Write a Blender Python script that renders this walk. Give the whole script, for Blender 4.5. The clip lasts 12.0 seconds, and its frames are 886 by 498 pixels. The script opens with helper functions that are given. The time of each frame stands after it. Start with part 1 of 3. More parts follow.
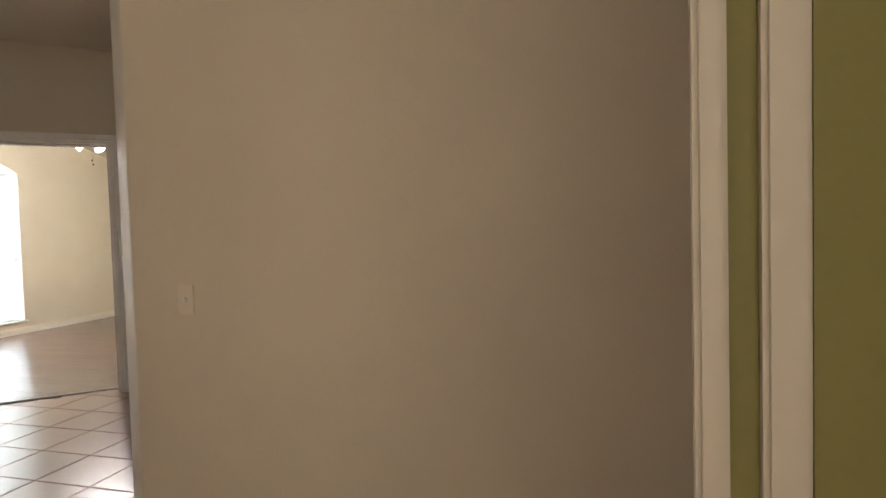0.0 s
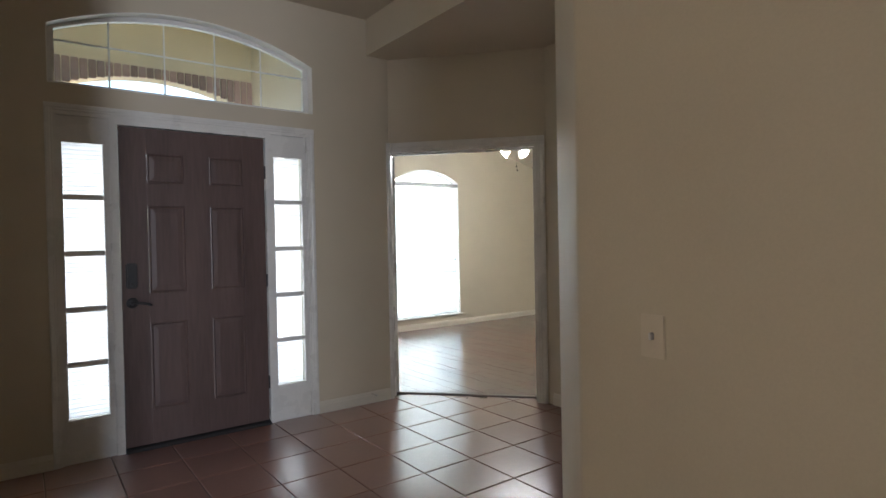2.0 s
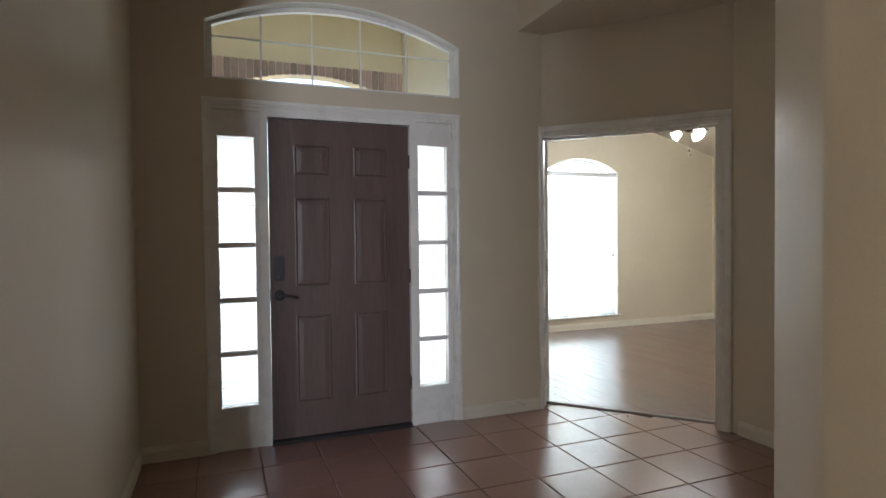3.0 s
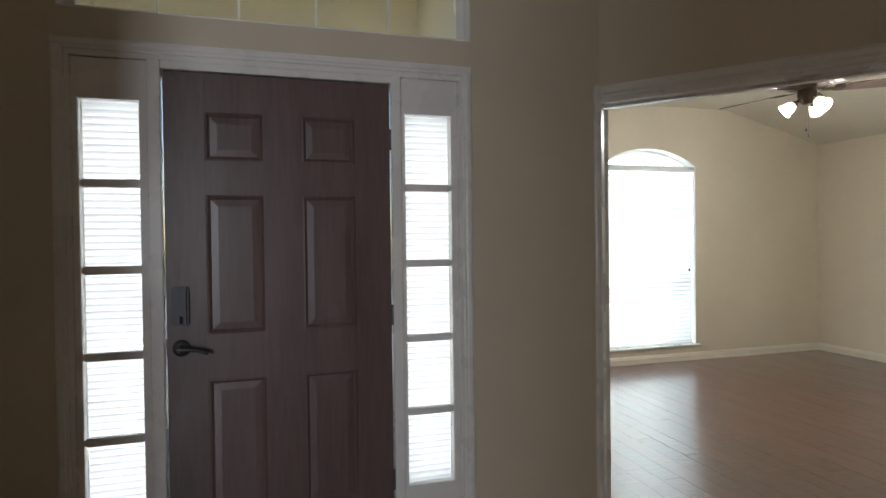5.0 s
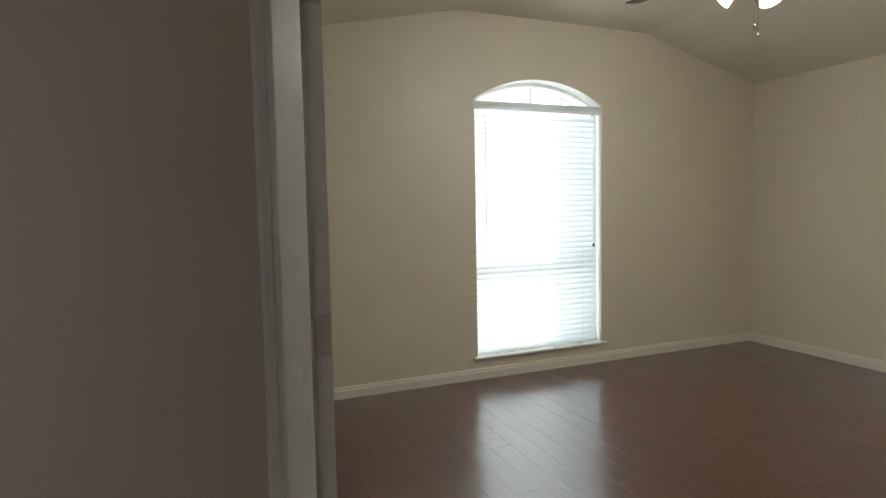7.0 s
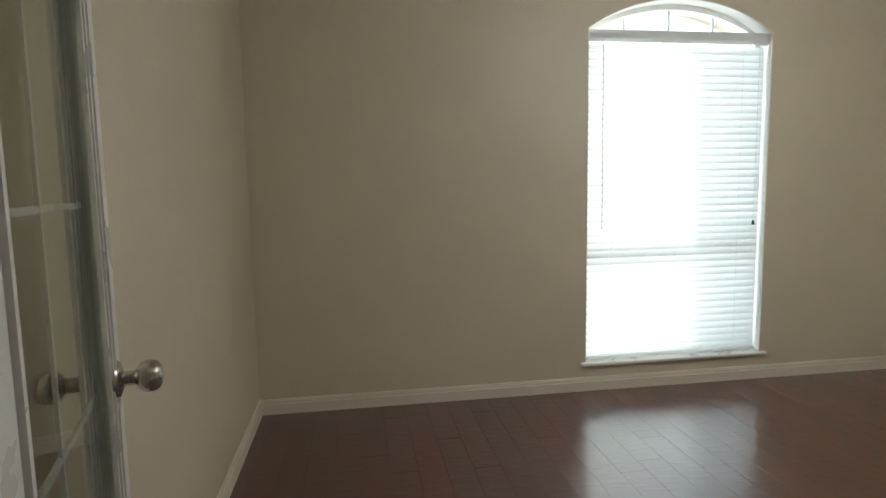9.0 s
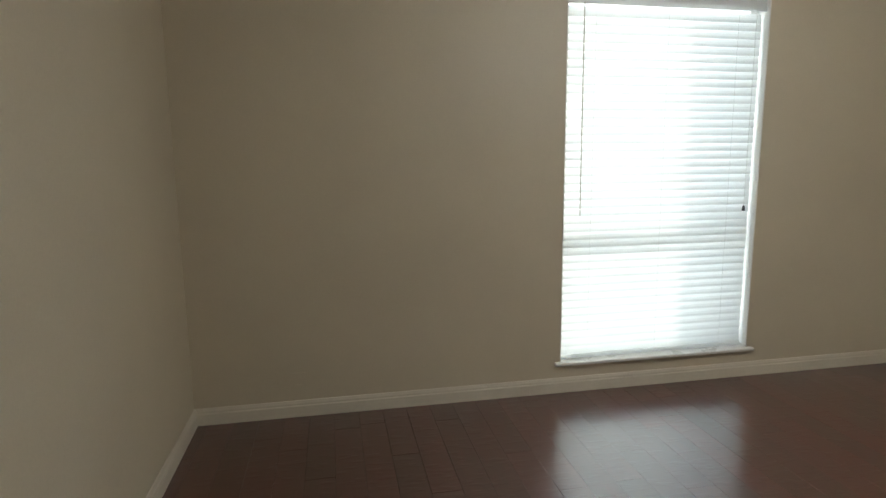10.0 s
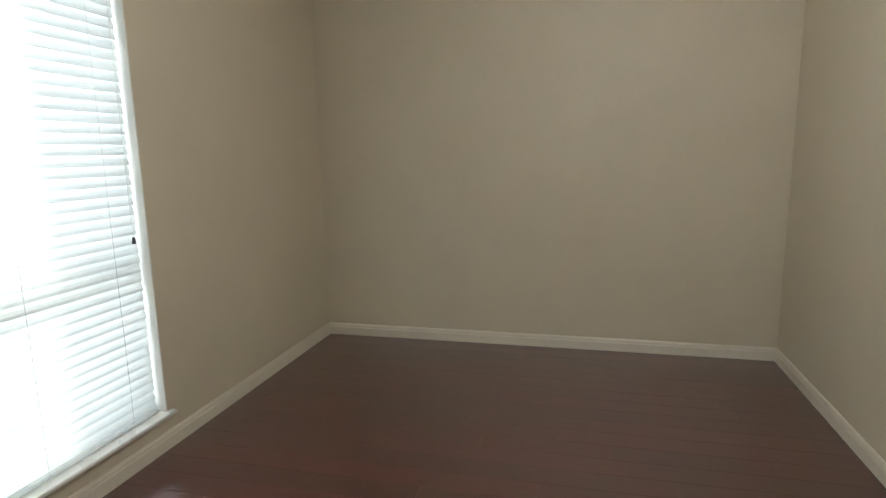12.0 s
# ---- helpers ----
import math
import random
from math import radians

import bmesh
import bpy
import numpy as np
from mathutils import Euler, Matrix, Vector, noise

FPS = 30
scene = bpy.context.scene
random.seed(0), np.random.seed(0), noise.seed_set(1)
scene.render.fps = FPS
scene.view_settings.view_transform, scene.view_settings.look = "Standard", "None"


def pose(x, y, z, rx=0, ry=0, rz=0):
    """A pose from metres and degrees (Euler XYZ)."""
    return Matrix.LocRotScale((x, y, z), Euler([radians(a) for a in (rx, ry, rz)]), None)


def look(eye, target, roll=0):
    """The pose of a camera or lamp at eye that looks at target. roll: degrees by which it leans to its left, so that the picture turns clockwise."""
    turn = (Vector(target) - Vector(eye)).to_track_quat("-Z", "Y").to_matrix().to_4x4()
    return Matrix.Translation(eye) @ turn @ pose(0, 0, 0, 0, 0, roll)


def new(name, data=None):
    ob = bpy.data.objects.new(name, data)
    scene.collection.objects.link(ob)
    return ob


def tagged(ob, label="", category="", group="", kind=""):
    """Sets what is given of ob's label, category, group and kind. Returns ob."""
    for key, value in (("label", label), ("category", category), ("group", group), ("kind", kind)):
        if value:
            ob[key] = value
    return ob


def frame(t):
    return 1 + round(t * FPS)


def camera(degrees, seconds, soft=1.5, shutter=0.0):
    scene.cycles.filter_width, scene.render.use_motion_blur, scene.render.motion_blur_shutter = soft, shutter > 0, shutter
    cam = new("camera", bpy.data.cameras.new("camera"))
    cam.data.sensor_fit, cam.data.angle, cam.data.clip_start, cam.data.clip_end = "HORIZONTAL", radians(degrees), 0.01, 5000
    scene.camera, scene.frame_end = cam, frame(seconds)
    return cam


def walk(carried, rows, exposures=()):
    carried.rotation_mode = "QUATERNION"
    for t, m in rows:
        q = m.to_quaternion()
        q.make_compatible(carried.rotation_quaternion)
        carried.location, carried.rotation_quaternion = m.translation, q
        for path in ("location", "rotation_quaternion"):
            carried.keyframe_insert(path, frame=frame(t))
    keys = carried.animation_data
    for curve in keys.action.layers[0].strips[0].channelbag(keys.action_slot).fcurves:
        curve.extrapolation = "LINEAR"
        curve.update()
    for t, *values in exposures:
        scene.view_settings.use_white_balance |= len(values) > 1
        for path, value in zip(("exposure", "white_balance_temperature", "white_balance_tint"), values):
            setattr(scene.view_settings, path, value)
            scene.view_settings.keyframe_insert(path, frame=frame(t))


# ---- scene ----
cam = camera(75.8, 12.0)
PATH = [
    (0, (-1.000, -4.675, 1.280), (0.927, -4.143, 1.203), -1.6),
    (0.5, (-0.918, -4.436, 1.292), (0.922, -3.653, 1.245), -1.2),
    (1, (-0.827, -4.25, 1.285), (0.879, -3.207, 1.248), -1.2),
    (1.5, (-0.651, -4.108, 1.275), (0.835, -2.77, 1.245), -1.2),
    (2, (-0.49, -4.016, 1.291), (0.698, -2.407, 1.261), -1.1),
    (2.5, (-0.387, -3.873, 1.264), (0.529, -2.095, 1.225), -0.8),
    (3, (-0.283, -3.673, 1.298), (0.444, -1.811, 1.252), -0.6),
    (3.2, (-0.254, -3.624, 1.302), (0.426, -1.743, 1.264), -0.4),
    (5, (0.438, -2.458, 1.35), (0.991, -0.536, 1.324), -0.7),
    (5.5, (0.763, -2.055, 1.368), (1.35, -0.143, 1.348), -0.8),
    (6, (1.105, -1.699, 1.343), (1.76, 0.19, 1.319), -1.0),
    (6.5, (1.457, -1.391, 1.311), (2.185, 0.47, 1.237), -1.2),
    (6.7, (1.624, -1.263, 1.332), (2.381, 0.585, 1.226), -1.2),
    (8.3, (2.242, -0.542, 1.271), (2.843, 1.354, 1.063), -1.4),
    (8.5, (2.276, -0.482, 1.265), (2.812, 1.433, 1.053), -1.3),
    (9, (2.35, -0.364, 1.255), (2.652, 1.601, 1.04), -1.0),
    (9.5, (2.42, -0.157, 1.236), (2.664, 1.811, 0.977), -0.7),
    (10, (2.501, -0.013, 1.294), (2.876, 1.927, 0.986), -0.6),
    (10.5, (2.682, 0.164, 1.304), (3.42, 1.994, 0.976), -1.0),
    (11, (2.864, 0.416, 1.309), (4.025, 2.008, 0.966), -1.6),
    (11.2, (2.921, 0.565, 1.371), (4.255, 2.004, 0.983), -0.7),
    (11.5, (2.907, 0.628, 1.381), (4.511, 1.772, 1.032), -1.3),
    (12, (2.768, 0.943, 1.358), (4.678, 1.43, 1.021), -1.2),
]
walk(cam, [(t, look(eye, target, roll)) for t, eye, target, roll in PATH], [
    (0.0, 2.5, 6200, 15), (0.5, 2.4, 6050, 13), (1.0, 2.25, 5850, 11), (1.5, 2.0, 5700, 11), (2.0, 1.9, 5700, 10), (3.0, 2.05, 5750, 10),
    (5.0, 1.6, 5900, 10), (6.0, 1.35, 6050, 9), (6.7, 1.15, 5950, 8), (8.3, 1.15, 5950, 8), (9.5, 0.97, 6000, 8),
    (10.0, 0.9, 6050, 9), (10.5, 0.6, 6000, 10), (11.0, 0.35, 5950, 11), (11.5, 0.2, 5950, 11), (12.0, 1.15, 6000, 9)])

# ---- world, sun and large lights ----
world = bpy.data.worlds.new("world")
scene.world = world
world.use_nodes = True
wn = world.node_tree.nodes
sky = wn.new("ShaderNodeTexSky")
sky.sky_type, sky.sun_disc = "NISHITA", False
sky.sun_elevation, sky.sun_rotation = radians(18), radians(58)
wn["Background"].inputs["Strength"].default_value = 0.15
world.node_tree.links.new(sky.outputs["Color"], wn["Background"].inputs["Color"])

sun = new("sun", bpy.data.lights.new("sun", "SUN"))
sun.data.energy, sun.data.angle, sun.data.color = 5.0, radians(0.5), (1.0, 0.95, 0.86)
sun.matrix_world = look((12.6, 8.8, 4.8), (0, 1, 0))


def area_lamp(name, eye, target, width, height, energy, color=(0.95, 0.975, 1.0)):
    data = bpy.data.lights.new(name, "AREA")
    data.shape, data.size, data.size_y, data.energy, data.color = "RECTANGLE", width, height, energy, color
    lamp = new(name, data)
    lamp.matrix_world = look(eye, target)
    return lamp


area_lamp("window_daylight", (4.29, 3.10, 1.2), (4.29, 0, 1.2), 1.10, 2.0, 16)
area_lamp("sidelight_daylight", (-0.185, 0.17, 1.09), (-0.185, -3, 1.09), 0.22, 1.66, 1.7, (1.0, 0.97, 0.97))
area_lamp("sidelight_daylight", (1.085, 0.17, 1.09), (1.085, -3, 1.09), 0.22, 1.66, 1.7, (1.0, 0.97, 0.97))
# Unseen fill lamp added behind the walk to brighten the entrance hall
area_lamp("living_fill_lamp", (-2.2, -7.15, 1.5), (-1.4, 0, 1.4), 0.62, 1.5, 40, (0.98, 0.97, 1.0))


# ---- materials ----
def material(name, color, rough=0.5, metal=0.0, vary=0.12, scale=6.0, fine=120.0, bump=0.1, depth=0.002, coat=0.0, piece=0.0, stretch=(1, 1, 1), trans=0.0, spec=0.5):
    m = bpy.data.materials.new(name)
    m.use_nodes = True
    n, l = m.node_tree.nodes, m.node_tree.links
    b = n["Principled BSDF"]
    b.inputs["Metallic"].default_value = metal
    b.inputs["Coat Weight"].default_value = coat
    b.inputs["Coat Roughness"].default_value = 0.15
    b.inputs["Specular IOR Level"].default_value = spec
    tc = n.new("ShaderNodeTexCoord")
    mp = n.new("ShaderNodeMapping")
    mp.inputs["Scale"].default_value = stretch
    l.new(tc.outputs["Object"], mp.inputs["Vector"])
    big, small = n.new("ShaderNodeTexNoise"), n.new("ShaderNodeTexNoise")
    big.inputs["Scale"].default_value, big.inputs["Detail"].default_value = scale, 4
    small.inputs["Scale"].default_value, small.inputs["Detail"].default_value = fine, 3
    for t in (big, small):
        l.new(mp.outputs["Vector"], t.inputs["Vector"])
    mix = n.new("ShaderNodeMath")
    mix.operation = "MULTIPLY_ADD"
    mix.inputs[1].default_value = 0.6
    l.new(big.outputs["Fac"], mix.inputs[0])
    half = n.new("ShaderNodeMath")
    half.operation = "MULTIPLY"
    half.inputs[1].default_value = 0.4
    l.new(small.outputs["Fac"], half.inputs[0])
    l.new(half.outputs[0], mix.inputs[2])
    value = mix.outputs[0]
    if piece:
        info = n.new("ShaderNodeObjectInfo")
        add = n.new("ShaderNodeMath")
        add.operation = "MULTIPLY_ADD"
        add.inputs[1].default_value = piece
        l.new(info.outputs["Random"], add.inputs[0])
        sub = n.new("ShaderNodeMath")
        sub.operation = "SUBTRACT"
        sub.inputs[1].default_value = piece / 2
        l.new(value, sub.inputs[0])
        l.new(sub.outputs[0], add.inputs[2])
        value = add.outputs[0]
    ramp = n.new("ShaderNodeValToRGB")
    lo = [c * (1 - vary) for c in color]
    hi = [min(1, c * (1 + vary)) for c in color]
    ramp.color_ramp.elements[0].position, ramp.color_ramp.elements[0].color = 0.3, (*lo, 1)
    ramp.color_ramp.elements[1].position, ramp.color_ramp.elements[1].color = 0.7, (*hi, 1)
    l.new(value, ramp.inputs["Fac"])
    l.new(ramp.outputs["Color"], b.inputs["Base Color"])
    rr = n.new("ShaderNodeMapRange")
    rr.inputs["To Min"].default_value, rr.inputs["To Max"].default_value = max(0.02, rough - 0.08), rough + 0.08
    l.new(big.outputs["Fac"], rr.inputs["Value"])
    l.new(rr.outputs["Result"], b.inputs["Roughness"])
    bp = n.new("ShaderNodeBump")
    bp.inputs["Strength"].default_value, bp.inputs["Distance"].default_value = bump, depth
    l.new(small.outputs["Fac"], bp.inputs["Height"])
    l.new(bp.outputs["Normal"], b.inputs["Normal"])
    if trans:
        tl = n.new("ShaderNodeBsdfTranslucent")
        tl.inputs["Color"].default_value = (*color, 1)
        ms = n.new("ShaderNodeMixShader")
        ms.inputs["Fac"].default_value = trans
        l.new(b.outputs["BSDF"], ms.inputs[1])
        l.new(tl.outputs["BSDF"], ms.inputs[2])
        l.new(ms.outputs["Shader"], n["Material Output"].inputs["Surface"])
    return m


def glass(name, tint=(1, 1, 1), gloss=1.0):
    m = bpy.data.materials.new(name)
    m.use_nodes = True
    n, l = m.node_tree.nodes, m.node_tree.links
    n.remove(n["Principled BSDF"])
    tr, gl, mx, fr = n.new("ShaderNodeBsdfTransparent"), n.new("ShaderNodeBsdfGlossy"), n.new("ShaderNodeMixShader"), n.new("ShaderNodeLayerWeight")
    tr.inputs["Color"].default_value = (*tint, 1)
    gl.inputs["Roughness"].default_value = 0.01
    fr.inputs["Blend"].default_value = 0.5
    pw, ma = n.new("ShaderNodeMath"), n.new("ShaderNodeMath")
    pw.operation, ma.operation = "POWER", "MULTIPLY_ADD"
    pw.inputs[1].default_value, ma.inputs[1].default_value, ma.inputs[2].default_value = 5.0, 0.96 * gloss, 0.04 * gloss
    l.new(fr.outputs["Facing"], pw.inputs[0])
    l.new(pw.outputs[0], ma.inputs[0])
    l.new(ma.outputs[0], mx.inputs["Fac"])
    l.new(tr.outputs["BSDF"], mx.inputs[1])
    l.new(gl.outputs["BSDF"], mx.inputs[2])
    l.new(mx.outputs["Shader"], n["Material Output"].inputs["Surface"])
    return m


def glow(name, color, strength, base=0.8):
    m = bpy.data.materials.new(name)
    m.use_nodes = True
    b = m.node_tree.nodes["Principled BSDF"]
    b.inputs["Base Color"].default_value = (base, base, base * 0.95, 1)
    b.inputs["Roughness"].default_value = 0.3
    b.inputs["Emission Color"].default_value = (*color, 1)
    b.inputs["Emission Strength"].default_value = strength
    return m


WALL = material("beige_wall_paint", (0.605, 0.54, 0.415), 0.48, vary=0.05, scale=2.2, fine=150, bump=0.25, depth=0.0015, spec=0.5)
CEIL = material("ceiling_paint", (0.63, 0.585, 0.475), 0.8, vary=0.04, scale=2.0, fine=120, bump=0.35, depth=0.002, spec=0.2)
FOYER_CEIL = material("entrance_ceiling_paint", (0.64, 0.575, 0.455), 0.75, vary=0.04, scale=2.0, fine=120, bump=0.35, depth=0.002, spec=0.2)
BASE = material("cream_baseboard_paint", (0.68, 0.63, 0.53), 0.35, vary=0.05, scale=4, fine=60, bump=0.06)
TRIM = material("white_trim_paint", (0.74, 0.73, 0.69), 0.28, vary=0.05, scale=4, fine=60, bump=0.06)
LINING = material("white_reveal_paint", (0.80, 0.79, 0.74), 0.5, vary=0.04, bump=0.1)
TILE = material("terracotta_tile", (0.25, 0.132, 0.105), 0.28, vary=0.10, scale=3, fine=40, bump=0.0, depth=0.002, piece=0.35, coat=0.8)
TILE.node_tree.links.remove(TILE.node_tree.nodes["Principled BSDF"].inputs["Normal"].links[0])
TILE.node_tree.nodes["Map Range"].inputs["To Min"].default_value = 0.26
TILE.node_tree.nodes["Map Range"].inputs["To Max"].default_value = 0.30
TILE.node_tree.nodes["Principled BSDF"].inputs["Coat IOR"].default_value = 1.6
TILE.node_tree.nodes["Principled BSDF"].inputs["Coat Roughness"].default_value = 0.19
GROUT = material("dark_grout", (0.10, 0.075, 0.06), 0.85, vary=0.2, bump=0.3)
WOOD = material("dark_red_plank", (0.060, 0.0080, 0.0075), 0.32, vary=0.2, scale=5, fine=30, bump=0.025, depth=0.003, piece=0.45, stretch=(1, 0.14, 1), coat=1.0, spec=0.5)
WOOD.node_tree.nodes["Principled BSDF"].inputs["Coat IOR"].default_value = 2.0
n, l = WOOD.node_tree.nodes, WOOD.node_tree.links
n["Principled BSDF"].inputs["Coat Roughness"].default_value = 0.19
scrape, wave, tc = n.new("ShaderNodeTexNoise"), n.new("ShaderNodeBump"), n["Texture Coordinate"]
mp = n.new("ShaderNodeMapping")
mp.inputs["Scale"].default_value = (9, 26, 1)
info, mul = n.new("ShaderNodeObjectInfo"), n.new("ShaderNodeMath")
mul.operation, mul.inputs[1].default_value = "MULTIPLY", 40.0
l.new(info.outputs["Random"], mul.inputs[0])
l.new(mul.outputs[0], mp.inputs["Location"])
l.new(tc.outputs["Object"], mp.inputs["Vector"])
l.new(mp.outputs["Vector"], scrape.inputs["Vector"])
scrape.inputs["Scale"].default_value, scrape.inputs["Detail"].default_value = 1.0, 2
curve = n.new("ShaderNodeMapRange")
curve.interpolation_type = "SMOOTHSTEP"
curve.inputs["From Min"].default_value, curve.inputs["From Max"].default_value = 0.50, 0.68
l.new(scrape.outputs["Fac"], curve.inputs["Value"])
wave.inputs["Strength"].default_value, wave.inputs["Distance"].default_value = 0.35, 0.0012
l.new(curve.outputs["Result"], wave.inputs["Height"])
l.new(n["Bump"].outputs["Normal"], wave.inputs["Normal"])
l.new(wave.outputs["Normal"], n["Principled BSDF"].inputs["Normal"])
l.new(wave.outputs["Normal"], n["Principled BSDF"].inputs["Coat Normal"])
GAP = material("plank_gap", (0.02, 0.010, 0.008), 0.8, vary=0.2)
DOORWOOD = material("dark_stained_door", (0.115, 0.078, 0.070), 0.38, vary=0.3, scale=5, fine=60, bump=0.1, depth=0.002, stretch=(1, 1, 0.1))
BRONZE = material("dark_bronze_metal", (0.06, 0.06, 0.062), 0.45, metal=0.4, vary=0.15, bump=0.05)
NICKEL = material("brushed_nickel", (0.52, 0.49, 0.44), 0.24, metal=1.0, vary=0.1, fine=200, bump=0.05)
PAINTED = material("overpainted_hinge", (0.62, 0.59, 0.53), 0.4, vary=0.12, bump=0.2)
SLAT = material("white_blind_slat", (0.86, 0.88, 0.87), 0.4, vary=0.03, bump=0.03, trans=0.43)
MINISLAT = material("white_mini_blind", (0.86, 0.86, 0.85), 0.4, vary=0.03, bump=0.03, trans=0.35)
VINYL = material("white_vinyl_sash", (0.80, 0.81, 0.78), 0.35, vary=0.04, bump=0.04)
PLATE = material("almond_switch_plastic", (0.67, 0.60, 0.48), 0.3, vary=0.03, bump=0.02)
SHADE = glow("frosted_lamp_shade", (1.0, 0.88, 0.66), 0.8)
BLADE = material("dark_walnut_blade", (0.06, 0.040, 0.028), 0.55, vary=0.3, scale=8, fine=80, bump=0.1)
FANMETAL = material("brown_fan_metal", (0.10, 0.075, 0.055), 0.35, metal=0.6, vary=0.15, bump=0.05)
VENT = material("vent_metal", (0.60, 0.56, 0.47), 0.5, vary=0.08, bump=0.05)
BRICK = material("porch_brick", (0.34, 0.23, 0.19), 0.85, vary=0.3, scale=14, fine=90, bump=0.5, depth=0.004, piece=0.5)
MORTAR = material("mortar", (0.42, 0.38, 0.33), 0.9, vary=0.15, bump=0.4)
STUCCO = material("cream_stucco", (0.66, 0.56, 0.385), 0.85, vary=0.08, scale=3, fine=90, bump=0.4, depth=0.003)
CONCRETE = material("porch_concrete", (0.52, 0.49, 0.44), 0.85, vary=0.15, scale=3, fine=80, bump=0.3)
LAWN = material("lawn", (0.09, 0.12, 0.04), 0.9, vary=0.4, scale=3, fine=90, bump=0.6, depth=0.02)
OLIVE = material("olive_wall_paint", (0.16, 0.15, 0.035), 0.6, vary=0.08, bump=0.2)
# Cream trim paint darkened: the shade on these boards is in the colour
SHADED_TRIM = material("shaded_trim_paint", (0.44, 0.41, 0.32), 0.45, vary=0.06, scale=4, fine=60, bump=0.08)
CLEAR = glass("clear_glass", (0.97, 0.98, 0.97))
DOORGLASS = glass("door_glass", (0.93, 0.96, 0.93), 1.0)


# ---- mesh helpers ----
def box(bm, lo, hi, m=None, bevel=0.0):
    vs = [bm.verts.new((x, y, z)) for x in (lo[0], hi[0]) for y in (lo[1], hi[1]) for z in (lo[2], hi[2])]
    fs = [bm.faces.new([vs[i] for i in q]) for q in ((0, 1, 3, 2), (4, 6, 7, 5), (0, 4, 5, 1), (2, 3, 7, 6), (0, 2, 6, 4), (1, 5, 7, 3))]
    if bevel:
        edges = list({e for f in fs for e in f.edges})
        out = bmesh.ops.bevel(bm, geom=edges, offset=bevel, segments=2, affect="EDGES")
        vs = list({v for f in out["faces"] for v in f.verts} | {v for v in vs if v.is_valid})
    if m is not None:
        bmesh.ops.transform(bm, matrix=m, verts=[v for v in vs if v.is_valid])
    return bm


def prism(bm, outline, lo, hi, axis="y"):
    """A 2D outline carried from lo to hi along the axis: (x, z) along y, (y, z) along x, (x, y) along z."""
    def place(p, d):
        return {"y": (p[0], d, p[1]), "x": (d, p[0], p[1]), "z": (p[0], p[1], d)}[axis]
    a = [bm.verts.new(place(p, lo)) for p in outline]
    b = [bm.verts.new(place(p, hi)) for p in outline]
    bm.faces.new(a[::-1])
    bm.faces.new(b)
    for i in range(len(a)):
        j = (i + 1) % len(a)
        bm.faces.new((a[i], a[j], b[j], b[i]))
    return bm


def tube(bm, a, b, r0, r1=None, seg=16, caps=True):
    r1 = r0 if r1 is None else r1
    a, b = Vector(a), Vector(b)
    d = (b - a)
    m = Matrix.Translation((a + b) / 2) @ d.to_track_quat("Z", "Y").to_matrix().to_4x4()
    bmesh.ops.create_cone(bm, cap_ends=caps, segments=seg, radius1=r0, radius2=r1, depth=d.length, matrix=m)
    return bm


def lathe(bm, profile, m=Matrix.Identity(4), seg=24):
    """Rings of (radius, height) round z, closed at the ends."""
    rings = []
    for r, h in profile:
        rings.append([bm.verts.new(m @ Vector((r * math.cos(2 * math.pi * i / seg), r * math.sin(2 * math.pi * i / seg), h))) for i in range(seg)])
    for p, q in zip(rings, rings[1:]):
        for i in range(seg):
            j = (i + 1) % seg
            bm.faces.new((p[i], p[j], q[j], q[i]))
    bm.faces.new(rings[0][::-1])
    bm.faces.new(rings[-1])
    return bm


def mesh_of(name, bm, mat, smooth=False):
    bmesh.ops.recalc_face_normals(bm, faces=bm.faces)
    me = bpy.data.meshes.new(name)
    bm.to_mesh(me)
    bm.free()
    me.materials.append(mat)
    if smooth:
        for p in me.polygons:
            p.use_smooth = True
        me.set_sharp_from_angle(angle=radians(40))
    return me


def part(name, bm, mat, parent=None, label="", smooth=False):
    ob = new(name, mesh_of(name, bm, mat, smooth))
    if parent is not None:
        ob.parent = parent
    if label:
        ob["label"] = label
    return ob


def structure(name, bm, mat, label, category, smooth=False):
    return tagged(part(name, bm, mat, None, "", smooth), label, category, "", "structure")


def thing(name, label, category, group="", kind=""):
    return tagged(new(name), label, category, group, kind)


def arch(x0, x1, z, rise, n=24):
    """Points of a flat arch from x0 to x1, springing at z."""
    half, mid = (x1 - x0) / 2, (x0 + x1) / 2
    r = (half * half + rise * rise) / (2 * rise)
    span = math.asin(half / r)
    return [(mid + r * math.sin(-span + 2 * span * i / n), z + rise - r + r * math.cos(-span + 2 * span * i / n)) for i in range(n + 1)]


# ---- the plan ----
HIGH, LOW = 3.06, 2.775           # foyer ceiling and its lowered part
XL, XE = -0.74, 2.80              # foyer side walls
RX0, RX1, RY0, RY1 = 1.79, 6.62, -1.13, 2.835   # the study
P0, U, N = Vector((1.99, -0.035)), Vector((0.675, -0.738)), Vector((0.738, 0.675))  # angled wall: start, along, into the study
OPEN0, OPEN, OPEN_H, THICK = -0.18, 1.131, 2.03, 0.15


def diag(s, d):
    p = P0 + U * s + N * d
    return (p.x, p.y)


